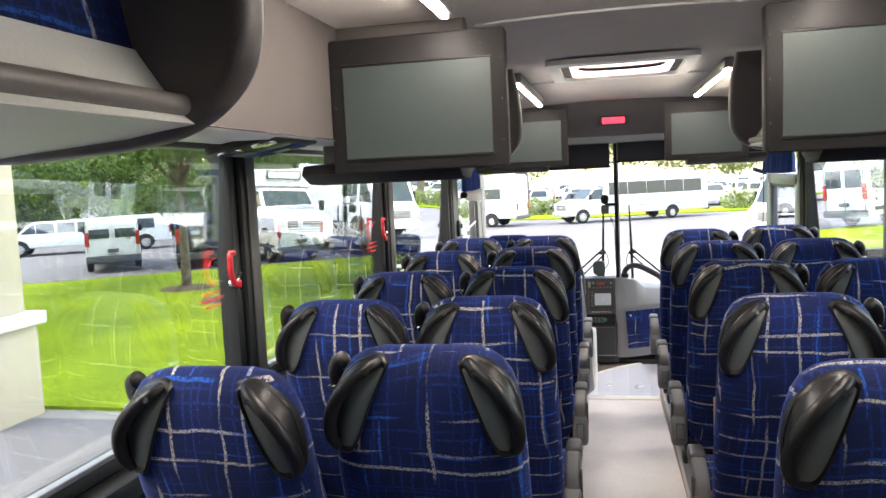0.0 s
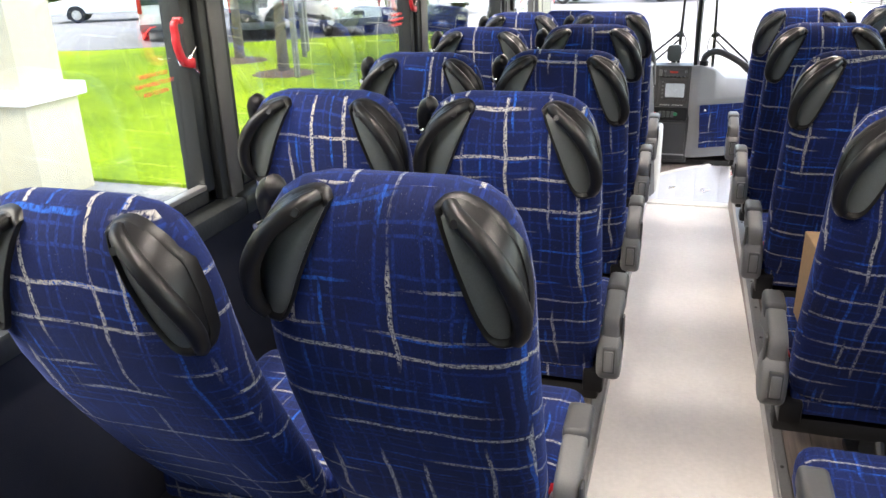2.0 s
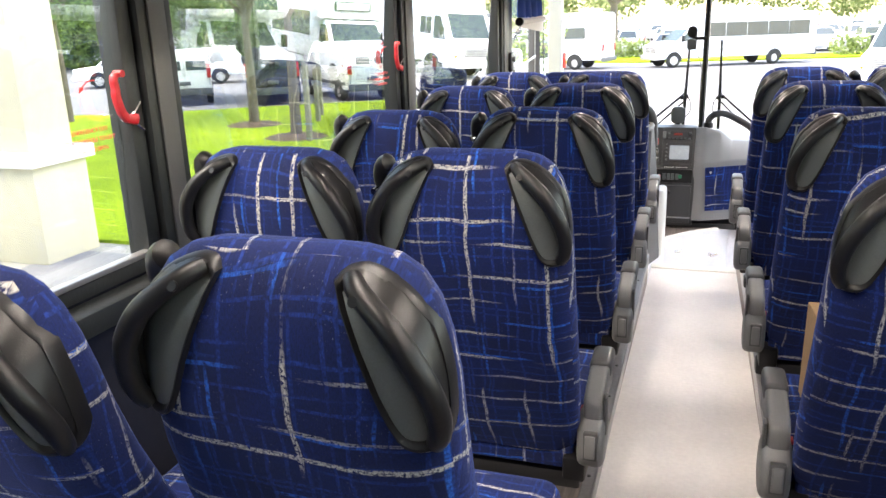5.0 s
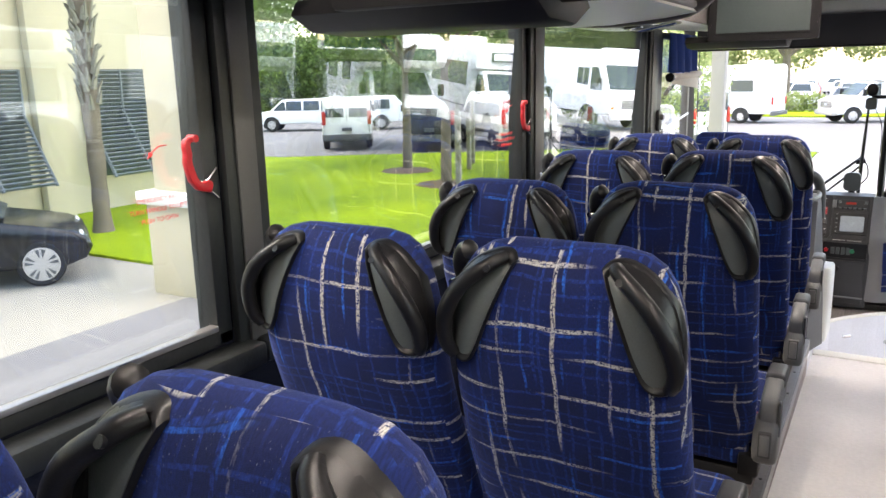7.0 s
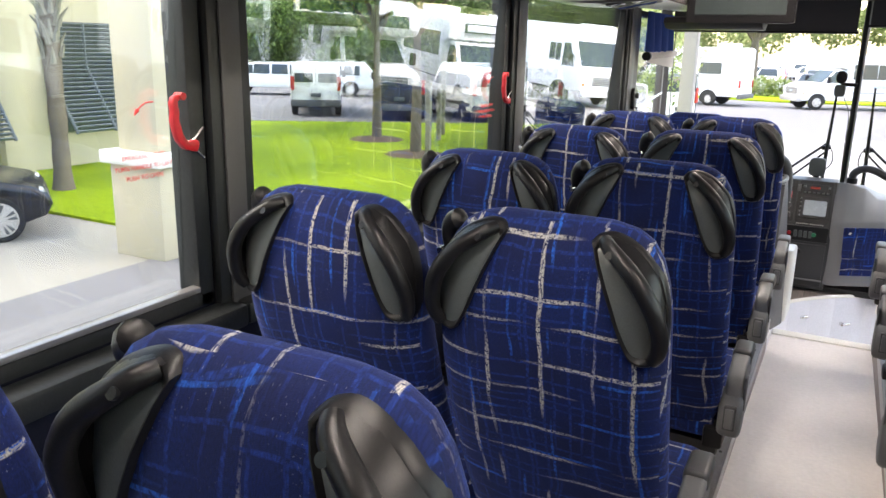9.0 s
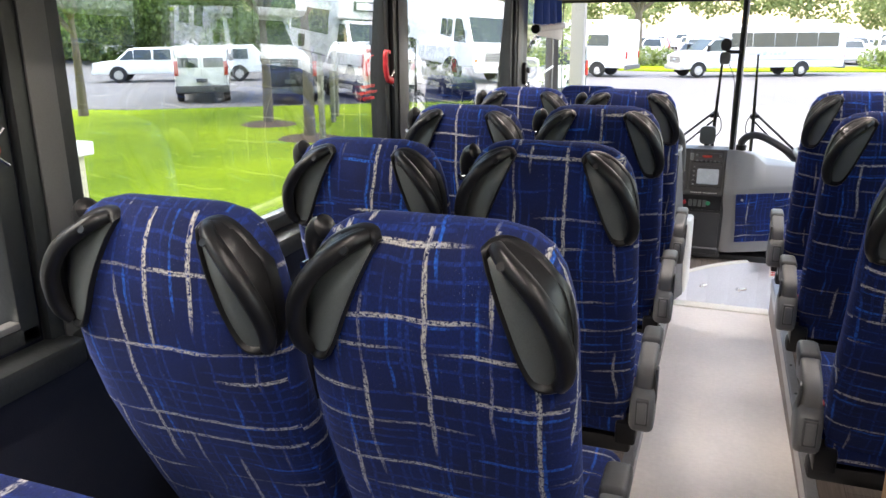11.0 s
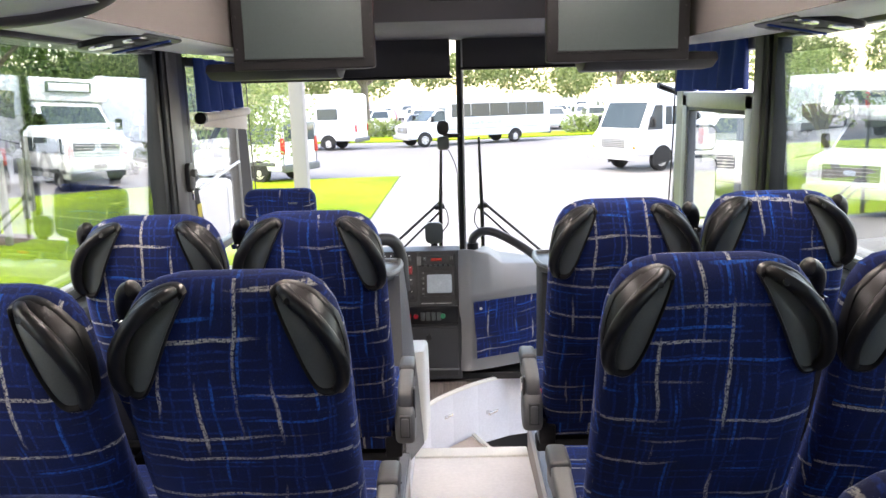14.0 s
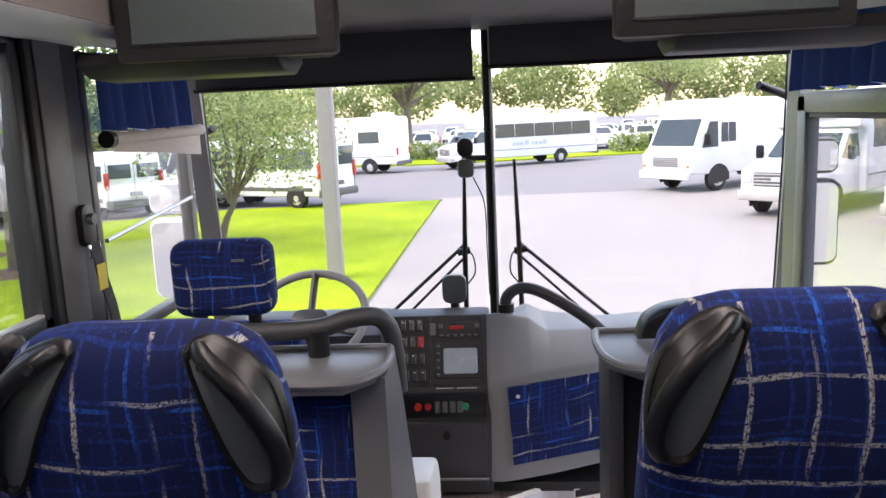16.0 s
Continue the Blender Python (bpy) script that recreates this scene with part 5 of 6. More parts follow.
# red emergency window handles and the printed notice
def emergency(y):
    h_ = thing("emergency_handle", "red emergency window handle with a steel spring clip", "emergency handle", "emergency handles", at=(-XW + 0.012, y, 1.29))
    bm = bmesh.new()
    outer = [(-0.0045, 0.043), (-0.0249, 0.0382), (-0.03, 0.023), (-0.0274, 0.007), (-0.0308, -0.009), (-0.0274, -0.0274), (-0.0198, -0.0514), (-0.0028, -0.0706), (0.0329, -0.0802), (0.038, -0.0658)]
    inner = [(-0.0045, 0.0318), (-0.0147, 0.0286), (-0.0139, 0.0174), (-0.0113, 0.0062), (-0.0139, -0.0066), (-0.0096, -0.0242), (-0.0028, -0.0434), (0.0091, -0.0562), (0.0295, -0.053), (0.038, -0.0562)]
    rings(bm, [[(x_, *o_) for o_ in (p_, q_)] + [(x_ + 0.016, *q_), (x_ + 0.016, *p_)] for (p_, q_), x_ in zip(zip(outer, inner), (0.004,) * 10)])
    bmesh.ops.recalc_face_normals(bm, faces=bm.faces)
    bmesh.ops.bevel(bm, geom=bm.edges[:], offset=0.004, segments=2, affect="EDGES", profile=0.5)
    part("lever", bm, "red", h_)
    part("lever_knob", tube(bmesh.new(), [(0.0, -0.002, 0.0375), (0.022, -0.002, 0.0375)], 0.008, 12), "red", h_)
    part("pivot", tube(bmesh.new(), [(-0.02, 0.03, -0.065), (0.014, 0.03, -0.065)], 0.011, 10), "chrome", h_)
    for dz in (0.035, -0.03):
        part("clip", tube(bmesh.new(), [(0.006, 0.022, -0.065), (0.012, 0.055, -0.065 + dz)], 0.003, 6), "chrome", h_)


for y in (2.325, 4.02):
    emergency(y)
for i, words in enumerate(("EMERGENCY EXIT", "TURN HANDLE TO LEFT", "PUSH TO OPEN")):
    for y in (2.255, 3.935):
        cu = bpy.data.curves.new("notice", "FONT")
        cu.body = words
        cu.size = 0.0135
        cu.align_x = "CENTER"
        cu.materials.append(M["redprint"])
        cu.extrude = 0.0003
        ob = new("notice_text", cu)
        ob.matrix_basis = pose(-XW - 0.0165, y, 1.205 - 0.021 * i, 90, 0, 90)
        tagged(ob, "small red printed emergency exit notice on the window", "sign")

for y in (2.325, 4.02):
    ar = thing("arrow_sticker", "small red curved arrow printed on the window by the handle", "sticker", "window arrows", at=(-XW - 0.0165, y, 1.31))
    part("shaft", tube(bmesh.new(), curve([(0, -0.036, 0.006), (0, -0.055, 0.005), (0, -0.072, -0.004), (0, -0.080, -0.011)]), 0.0014, 6), "redprint", ar)
    part("head", tube(bmesh.new(), [(0, -0.077, -0.008), (0, -0.086, -0.018)], [0.005, 0.0006], 8), "redprint", ar)

# cardboard box lying on a right-hand seat
bx = thing("cardboard_box", "open brown cardboard box on a coach seat cushion", "cardboard box", at=(0.39, 2.80, 0.463), rz=4)
part("base", B((-0.11, -0.10, 0.0), (0.11, 0.10, 0.25), bevel=0.002, seg=1), "card", bx, smooth=False)
part("flap", B((-0.11, -0.105, 0.25), (0.11, -0.10, 0.295), rot=(14, 0, 0)), "card", bx, smooth=False)
# floor heater grille by the left wall
for y0 in (0.98, 1.70, 2.42, 3.14, 3.86):
    ht = thing("floor_heater", "black slotted convector heater along the side wall", "heater", "floor heaters", at=(-1.18, y0, 0.0))
    part("casing", P([(-0.08, 0.0), (-0.08, 0.20), (-0.02, 0.20), (0.13, 0.09), (0.13, 0.0)], "y", 0.0, 0.7, bevel=0.006), "dashdark", ht)
    for j in range(2):
        for i in range(22):
            xm, zm = 0.018 + 0.072 * j, 0.177 - 0.053 * j
            part("fin", B((xm - 0.032, 0.024 + 0.03 * i, zm - 0.004), (xm + 0.032, 0.038 + 0.03 * i, zm + 0.006), rot=(0, 36, 0)), "alu", ht, smooth=False)

# ---- outside ----
INSIDE = set(bpy.data.objects)
GZ = -1.4


def flat(name, poly, z, material, label, category, kind="structure", h=0.12):
    return solo(name, P(poly, "z", z - h, z), material, label, category, kind, smooth=False)


flat("ground", [(-400, -300), (400, -300), (400, 500), (-400, 500)], GZ - 0.004, "asphalt", "grey asphalt ground reaching to the horizon", "ground", h=0.3)
flat("lawn", [(-2.15, 9.1), (-2.0, 30.4), (-9.4, 29.7), (-19.2, 23.0), (-34, 19.5), (-34, 11), (-15, 10.2), (-11.5, 9.2)], GZ + 0.05, "grass", "bright mown green lawn beside the coach", "lawn")
flat("concrete_apron", [(-2.05, -20), (30, -20), (30, 27), (9, 31.5), (-2.05, 31.5)], GZ, "concrete", "sunlit pale concrete apron in front of the coach", "pavement")
flat("concrete_pad", [(-15.4, -20), (-2.05, -20), (-2.05, 9.1), (-11.5, 9.2), (-15.4, 10.1)], GZ + 0.004, "driveway", "pale concrete driveway under the porch", "pavement")
flat("asphalt_strip", [(-7.95, -20), (-2.3, -20), (-2.3, 8.75), (-7.95, 8.75)], GZ + 0.014, "asphalt", "grey asphalt lane beside the porch", "road", h=0.01)
flat("far_verge", [(-60, 56), (-14, 54), (-4, 52.2), (8, 55), (30, 62), (80, 75), (80, 80), (30, 68), (6, 60), (-14, 60), (-60, 64)], GZ + 0.08, "grass", "grass verge along the far side of the road", "verge")
bm = bmesh.new()
for pts in ([(-1.98, 30.45), (-9.4, 29.75), (-19.2, 23.05), (-34, 19.55)],):
    rings(bm, [[(x - 0.06, y, GZ - 0.02), (x + 0.06, y, GZ - 0.02), (x + 0.06, y + 0.02, GZ + 0.06), (x - 0.06, y + 0.02, GZ + 0.06)] for x, y in pts])
solo("kerb", bm, "concrete", "low concrete kerb round the lawn", "kerb", "structure", smooth=False)


# ---- vehicles: local +y is forward, origin on the ground ----
def wheel(v, x, y, r, wdt=0.24, spoked=False):
    t = part("wheel", tube(bmesh.new(), [(x - wdt / 2, y, r), (x - wdt / 2 + 0.03, y, r), (x + wdt / 2 - 0.03, y, r), (x + wdt / 2, y, r)], [r * 0.9, r, r, r * 0.9], 22), "tyre", v)
    sx = math.copysign(1, x)
    part("rim", tube(bmesh.new(), [(x + sx * (wdt / 2 - 0.02), y, r), (x + sx * (wdt / 2 + 0.006), y, r), (x + sx * (wdt / 2 + 0.02), y, r)], [r * (0.76 if spoked else 0.62), r * (0.74 if spoked else 0.6), r * 0.2], 24), "rim", t)
    for i in range(10 if spoked else 0):
        a = 2 * math.pi * (i + 0.18 * (-1) ** i) / 10
        c_, d_ = math.cos(a), math.sin(a)
        xf = x + sx * (wdt / 2 + 0.012)
        part("rim_gap", tube(bmesh.new(), [(xf, y + r * f_ * c_, r + r * f_ * d_) for f_ in (0.26, 0.45, 0.66)], [0.004, 0.016, 0.026], 8), "bumper", t)
    for i in range(0 if spoked else 5):
        a = 2 * math.pi * i / 5
        part("rim_hole", tube(bmesh.new(), [(x + sx * (wdt / 2 + 0.0), y + r * 0.4 * math.cos(a), r + r * 0.4 * math.sin(a)), (x + sx * (wdt / 2 + 0.014), y + r * 0.4 * math.cos(a), r + r * 0.4 * math.sin(a))], r * 0.1, 8), "bumper", t)


def shell(v, prof, w, material="white", waist=1.0, tuck=0.07, name="body", bevel=0.06):
    """Body skinned from its side outline, narrowing above the waist."""
    bm = bmesh.new()
    def hw(z):
        return w / 2 - (tuck * max(0, z - waist) if z > waist else 0)
    lay = []
    for sgn in (-1, 1):
        lay.append([bm.verts.new((sgn * hw(z), y, z)) for y, z in prof])
    k = len(prof)
    for i in range(k):
        bm.faces.new((lay[0][i], lay[0][(i + 1) % k], lay[1][(i + 1) % k], lay[1][i]))
    f0, f1 = bm.faces.new(lay[0][::-1]), bm.faces.new(lay[1])
    bmesh.ops.recalc_face_normals(bm, faces=bm.faces)
    bmesh.ops.bevel(bm, geom=list(set(f0.edges) | set(f1.edges)), offset=bevel, segments=3, affect="EDGES", profile=0.5)
    part(name, bm, material, v)
    return hw


def side_panes(v, hw, panes, material="autoglass", name="side_window"):
    for y0, y1, z0, z1, lean in panes:
        for sgn in (-1, 1):
            bm = bmesh.new()
            q = [(y0, z0), (y1, z0), (y1 - lean, z1), (y0 + 0.02, z1)]
            rings(bm, [[(sgn * (hw(z) + d), y, z) for y, z in q] for d in (-0.03, 0.008)])
            part(name, bm, material, v, smooth=False)


def cross_pane(v, hw, y0, z0, y1, z1, inset=0.12, material="autoglass", name="windscreen", out=1):
    bm = bmesh.new()
    rings(bm, [[(-(hw(z0) - inset), y0 + d, z0), (hw(z0) - inset, y0 + d, z0), (hw(z1) - inset - 0.03, y1 + d, z1), (-(hw(z1) - inset - 0.03), y1 + d, z1)] for d in (-0.03 * out, 0.012 * out)])
    part(name, bm, material, v, smooth=False)


def arches(v, w, ys, r):
    for y in ys:
        for sgn in (-1, 1):
            bm = bmesh.new()
            pts = [(y + r * 1.22 * math.cos(radians(a)), r + r * 1.22 * math.sin(radians(a))) for a in range(-25, 206, 21)]
            prism(bm, pts, "x", sgn * (w / 2 - 0.05), sgn * (w / 2 + 0.006))
            part("wheel_arch", bm, "tyre", v, "dark wheel arch")


def lamps(v, items):
    for nm, mt, x, y, z, sx, sy, sz in items:
        part(nm, B((x - sx, y - sy, z - sz), (x + sx, y + sy, z + sz), bevel=min(sx, sy, sz) * 0.4), mt, v)


def door_mirrors(v, x, y, z, s=1.0):
    for sgn in (-1, 1):
        part("mirror", B((sgn * x - 0.08 * s, y - 0.08, z - 0.14 * s), (sgn * x + 0.08 * s, y + 0.08, z + 0.18 * s), bevel=0.04), "black", v)


def van(at, rz, label, paint="white", group="parked vans", low=0.0):
    v = thing("van", label, "van", group, at=at, rz=rz)
    prof = [(-2.9, 0.45), (2.6, 0.38), (2.85, 0.55), (2.86, 0.95), (2.72, 1.15), (1.95, 1.42), (1.2 + low * 0.4, 2.30 - low), (0.9, 2.44 - low), (-2.75, 2.5 - low), (-2.92, 2.2 - low)]
    hw = shell(v, prof, 2.0, paint, 1.2, 0.1)
    cross_pane(v, hw, 1.96, 1.44, 1.28 + low * 0.4, 2.2 - low)
    side_panes(v, hw, [(0.45, 1.75, 1.38 - low * 0.3, 2.05 - low, 0.55), (-1.0, 0.35, 1.38 - low * 0.3, 2.05 - low, 0.02), (-2.6, -1.1, 1.38 - low * 0.3, 2.05 - low, 0.02)])
    for sgn in (-1, 1):
        part("rear_window", B((sgn * 0.46 - 0.36, -2.945, 1.45 - low * 0.3), (sgn * 0.46 + 0.36, -2.90, 2.08 - low), bevel=0.01), "autoglass", v)
        part("rear_door_seam", B((sgn * 0.9 - 0.006, -2.93, 0.6), (sgn * 0.9 + 0.006, -2.90, 2.3 - low)), "bumper", v, smooth=False)
    part("door_gap", B((-0.006, -2.932, 0.6), (0.006, -2.90, 2.3 - low)), "bumper", v, smooth=False)
    part("rear_bumper", B((-0.98, -3.02, 0.40), (0.98, -2.82, 0.66), bevel=0.05), "bumper", v)
    part("front_bumper", B((-0.98, 2.6, 0.36), (0.98, 2.93, 0.62), bevel=0.05), "bumper", v)
    part("grille", B((-0.55, 2.83, 0.72), (0.55, 2.885, 0.98), bevel=0.02), "tyre", v)
    part("side_strip", B((-1.012, -2.6, 0.62), (1.012, 2.2, 0.74), bevel=0.004), "bumper", v)
    part("number_plate", B((-0.2, -3.025, 0.78), (0.2, -2.91, 0.92), bevel=0.006), "bumper", v)
    lamps(v, [("tail_lamp", "lamp", sx * 0.9, -2.9, 1.3, 0.075, 0.06, 0.27) for sx in (-1, 1)] + [("headlamp", "headlamp", sx * 0.78, 2.78, 0.98, 0.14, 0.1, 0.12) for sx in (-1, 1)])
    arches(v, 2.0, (-1.85, 1.85), 0.36)
    for x in (-0.87, 0.87):
        for y in (-1.85, 1.85):
            wheel(v, x, y, 0.36)
    door_mirrors(v, 1.12, 1.6, 1.5)
    return v


def cutaway(at, rz, label, length=7.4, overcab=False, windows=True, sign=False, tall=2.95, group="parked buses", cat="shuttle bus", dual=-1.6, mesh=False):
    """Truck-fronted bus or motorhome: bonnet, cab and a tall box body."""
    v = thing("motorhome" if cat == "motorhome" else "shuttle_bus", label, cat, group, at=at, rz=rz)
    back, w = -length / 2, 2.35
    f = length / 2
    nose = [(f - 2.4, 0.5), (f - 0.1, 0.45), (f, 0.7), (f - 0.02, 1.18), (f - 0.35, 1.32), (f - 1.15, 1.42), (f - 1.85, 2.1), (f - 2.4, 2.2)]
    hw = shell(v, nose, 2.0, "white", 1.2, 0.1, name="cab", bevel=0.08)
    cross_pane(v, hw, f - 1.14, 1.45, f - 1.78, 2.04, 0.1)
    side_panes(v, hw, [(f - 2.3, f - 1.3, 1.42, 2.0, 0.5)])
    top = [(back, 0.5), (f - 2.35, 0.5), (f - 2.3, 2.1)] + ([(f - 1.0, 2.22), (f - 0.75, 2.4), (f - 0.95, tall - 0.1), (f - 1.4, tall)] if overcab else [(f - 1.9, 2.2), (f - 1.85, tall - 0.3), (f - 2.2, tall)]) + [(back + 0.15, tall), (back, tall - 0.15)]
    hb = shell(v, top, w, "white", 2.0, 0.05, name="coach_body", bevel=0.1)
    if windows:
        n_ = 5
        span = (f - 2.6) - (back + 0.5)
        side_panes(v, hb, [(back + 0.5 + span * i / n_, back + 0.5 + span * (i + 1) / n_ - 0.03, 1.62, 2.38, 0.0) for i in range(n_)])
    else:
        side_panes(v, hb, [(back + 1.0, back + 2.2, 1.7, 2.3, 0.0), (f - 4.0, f - 3.0, 1.7, 2.3, 0.0)])
    if sign:
        part("sign_box", B((-0.62, f - 1.9, 2.42), (0.62, f - 1.78, 2.72), bevel=0.02), "autoglass", v)
        part("sign_panel", B((-0.56, f - 1.79, 2.46), (0.56, f - 1.772, 2.68), bevel=0.004), "riser", v)
    if overcab:
        part("overcab_window", B((-0.8, f - 0.80, 2.42), (0.8, f - 0.765, 2.75), bevel=0.01, rot=(12, 0, 0)), "autoglass", v)
    part("grille", B((-0.62, f - 0.06, 0.78), (0.62, f + 0.02, 1.14), bevel=0.02), "bumper", v)
    for i in range(4):
        part("grille_bar", B((-0.6, f + 0.01, 0.82 + 0.085 * i), (0.6, f + 0.035, (0.83 if mesh else 0.85) + 0.085 * i), bevel=0.004), "rim", v)
    part("emblem", P(rounded(0.26, 0.11, 0.05, cy=0.97), "y", f + 0.03, f + 0.045), "lettering", v)
    part("front_bumper", B((-1.0, f - 0.15, 0.42), (1.0, f + 0.16, 0.68), bevel=0.05), "rim", v)
    part("rear_bumper", B((-1.15, back - 0.12, 0.42), (1.15, back + 0.05, 0.66), bevel=0.04), "bumper", v)
    part("skirt_line", B((-w / 2 - 0.008, back + 0.1, 0.92), (w / 2 + 0.008, f - 2.4, 0.95)), "bumper", v, smooth=False)
    part("roof_unit", B((-0.6, back + 0.6, tall - 0.01), (0.6, back + 1.6, tall + 0.22), bevel=0.08), "white", v)
    lamps(v, [("headlamp", "headlamp", sx * 0.8, f - 0.02, 1.0, 0.14, 0.06, 0.13) for sx in (-1, 1)] + [("side_marker", "amber", sx * 0.97, f - 0.2, 0.85, 0.03, 0.06, 0.04) for sx in (-1, 1)] + [("tail_lamp", "lamp", sx * 1.02, back - 0.01, 1.2, 0.09, 0.03, 0.2) for sx in (-1, 1)])
    ry = back - dual
    arches(v, 2.0, (f - 0.95,), 0.39)
    arches(v, w, (ry,), 0.39)
    for x in (-0.88, 0.88):
        wheel(v, x, f - 0.95, 0.39)
    for x in (-1.05, 1.05):
        wheel(v, x, ry, 0.39)
    door_mirrors(v, 1.2, f - 1.35, 1.55, 1.1)
    return v


def step_van(at, rz):
    v = thing("step_van", "tall white walk-in delivery van with a flat nose", "step van", at=at, rz=rz)
    f = 3.4
    prof = [(-3.4, 0.6), (3.0, 0.6), (f, 0.65), (f + 0.02, 1.25), (f - 0.25, 1.5), (f - 0.75, 2.55), (f - 0.85, 3.0), (f - 1.1, 3.1), (-3.35, 3.1), (-3.4, 3.0)]
    hw = shell(v, prof, 2.3, "white", 2.2, 0.04)
    cross_pane(v, hw, f - 0.27, 1.56, f - 0.70, 2.45, 0.16)
    side_panes(v, hw, [(f - 1.25, f - 0.5, 1.5, 2.35, 0.35), (f - 2.1, f - 1.75, 1.65, 2.3, 0), (f - 1.72, f - 1.4, 1.65, 2.3, 0)])
    part("grille", B((-0.6, f, 0.85), (0.6, f + 0.04, 1.2), bevel=0.02), "rim", v)
    for i in range(5):
        part("grille_slat", B((-0.58, f + 0.035, 0.88 + 0.065 * i), (0.58, f + 0.055, 0.905 + 0.065 * i)), "bumper", v, smooth=False)
    part("front_bumper", B((-1.12, f, 0.45), (1.12, f + 0.2, 0.72), bevel=0.04), "white", v)
    lamps(v, [("headlamp", "headlamp", sx * 0.85, f + 0.02, 1.03, 0.13, 0.04, 0.13) for sx in (-1, 1)] + [("indicator", "amber", sx * 1.03, f + 0.0, 0.88, 0.05, 0.04, 0.05) for sx in (-1, 1)])
    arches(v, 2.3, (-1.9, 2.1), 0.42)
    for x in (-1.0, 1.0):
        for y in (-1.9, 2.1):
            wheel(v, x, y, 0.42)
    door_mirrors(v, 1.3, f - 0.6, 1.75, 1.2)


def limo(at, rz):
    v = thing("limousine", "long white stretch sport-utility limousine with dark windows", "limousine", at=at, rz=rz)
    prof = [(-4.3, 0.45), (4.2, 0.42), (4.35, 0.6), (4.3, 1.0), (3.2, 1.12), (2.5, 1.72), (-3.7, 1.85), (-4.25, 1.2)]
    hw = shell(v, prof, 2.0, "white", 1.1, 0.18)
    cross_pane(v, hw, 3.15, 1.16, 2.58, 1.66)
    side_panes(v, hw, [(-3.5 + 0.98 * i, -2.62 + 0.98 * i, 1.15, 1.66, 0.02) for i in range(6)] + [(2.3, 3.0, 1.15, 1.62, 0.5)])
    part("front_bumper", B((-0.98, 4.1, 0.4), (0.98, 4.42, 0.65), bevel=0.05), "white", v)
    lamps(v, [("headlamp", "headlamp", sx * 0.8, 4.28, 0.88, 0.15, 0.08, 0.1) for sx in (-1, 1)] + [("tail_lamp", "lamp", sx * 0.9, -4.25, 1.05, 0.08, 0.06, 0.2) for sx in (-1, 1)])
    arches(v, 2.0, (-3.0, 3.1), 0.38)
    for x in (-0.88, 0.88):
        for y in (-3.0, 3.1):
            wheel(v, x, y, 0.38)


def car(at, rz, label, paint="white", cat="car", group="cars in the far lot", suv=0.0, spoked=False):
    v = thing("car", label, cat, group, at=at, rz=rz)
    h = suv
    prof = [(-2.3, 0.35), (2.2, 0.3), (2.33, 0.45), (2.28, 0.72), (2.1, 0.80), (1.05, 0.98 + h * 0.6), (0.25, 1.4 + h), (-0.9, 1.45 + h), (-1.9, 1.15 + h), (-2.3, 0.95 + h * 0.6)]
    if spoked:
        prof = [(-2.3, 0.35), (1.75, 0.25), (2.02, 0.34), (2.12, 0.50), (2.06, 0.66), (1.88, 0.77), (1.5, 0.86), (1.0, 0.96), (0.55, 1.18), (0.1, 1.38), (-0.5, 1.45), (-1.2, 1.36), (-2.0, 1.08), (-2.3, 0.95)]
    hw = shell(v, prof, 1.85, paint, 0.9, 0.28, bevel=0.1)
    cross_pane(v, hw, 1.02, 1.02 + h * 0.6, 0.32, 1.37 + h)
    cross_pane(v, hw, -1.92, 1.15 + h, -1.15, 1.40 + h, out=-1, name="rear_window")
    side_panes(v, hw, [(-0.25, 0.8, 0.98 + h * 0.5, 1.33 + h, 0.55), (-1.5, -0.3, 0.98 + h * 0.5, 1.33 + h, 0.0)])
    lamps(v, [("headlamp", "headlamp", sx * 0.70, 1.92 if spoked else 2.2, 0.66 if spoked else 0.68, 0.16, 0.1, 0.06) for sx in (-1, 1)])
    for x in (-0.82, 0.82):
        for y in (-1.42, 1.42):
            wheel(v, x, y, 0.33, 0.22, spoked)
    return v


def at(x, y):
    return (x, y, GZ)


limo((-27.6, 36.5, GZ), 120)
van((-20.4, 28.6, GZ), 35, "white passenger van seen from behind at the road's edge", low=0.4)
van((-16.7, 29.2, GZ), 31, "black passenger van parked between white vans", "carblack", low=0.4)
van((-14.0, 30.4, GZ), 46, "white high-roof van parked beside the lawn", low=0.25)
van((-11.2, 33.0, GZ), 40, "white van standing at the lawn's far corner")
van((-8.0, 31.2, GZ), 62, "white passenger van passing behind the lawn")
cutaway((-8.6, 47.5, GZ), 78, "white box-bodied truck parked across the road", windows=False, tall=3.1, cat="box truck", length=7.0)
sb = cutaway((1.3, 49.6, GZ), 119, "long white shuttle bus with pale blue side lettering", length=9.6, tall=2.85, dual=-2.6)
for i, (y0, y1) in enumerate(((0.9, 1.15), (1.25, 1.5), (1.55, 1.75), (1.8, 1.95), (-0.3, -0.05), (0.0, 0.22), (0.28, 0.5), (0.55, 0.7))):
    part("lettering_bar", B((1.176, y0 - 0.9, 1.16), (1.19, y1 - 0.9, 1.42 if i in (0, 4) else 1.34)), "lettering", sb, smooth=False)
    part("lettering_bar", B((-1.19, y0 - 0.9, 1.16), (-1.176, y1 - 0.9, 1.42 if i in (0, 4) else 1.34)), "lettering", sb, smooth=False)
step_van((8.7, 32.6, GZ), 122)
cutaway((9.6, 25.9, GZ), 133, "white truck-fronted shuttle bus with a chrome grille", length=7.2, sign=True, tall=3.0, group="vehicles beside the apron")
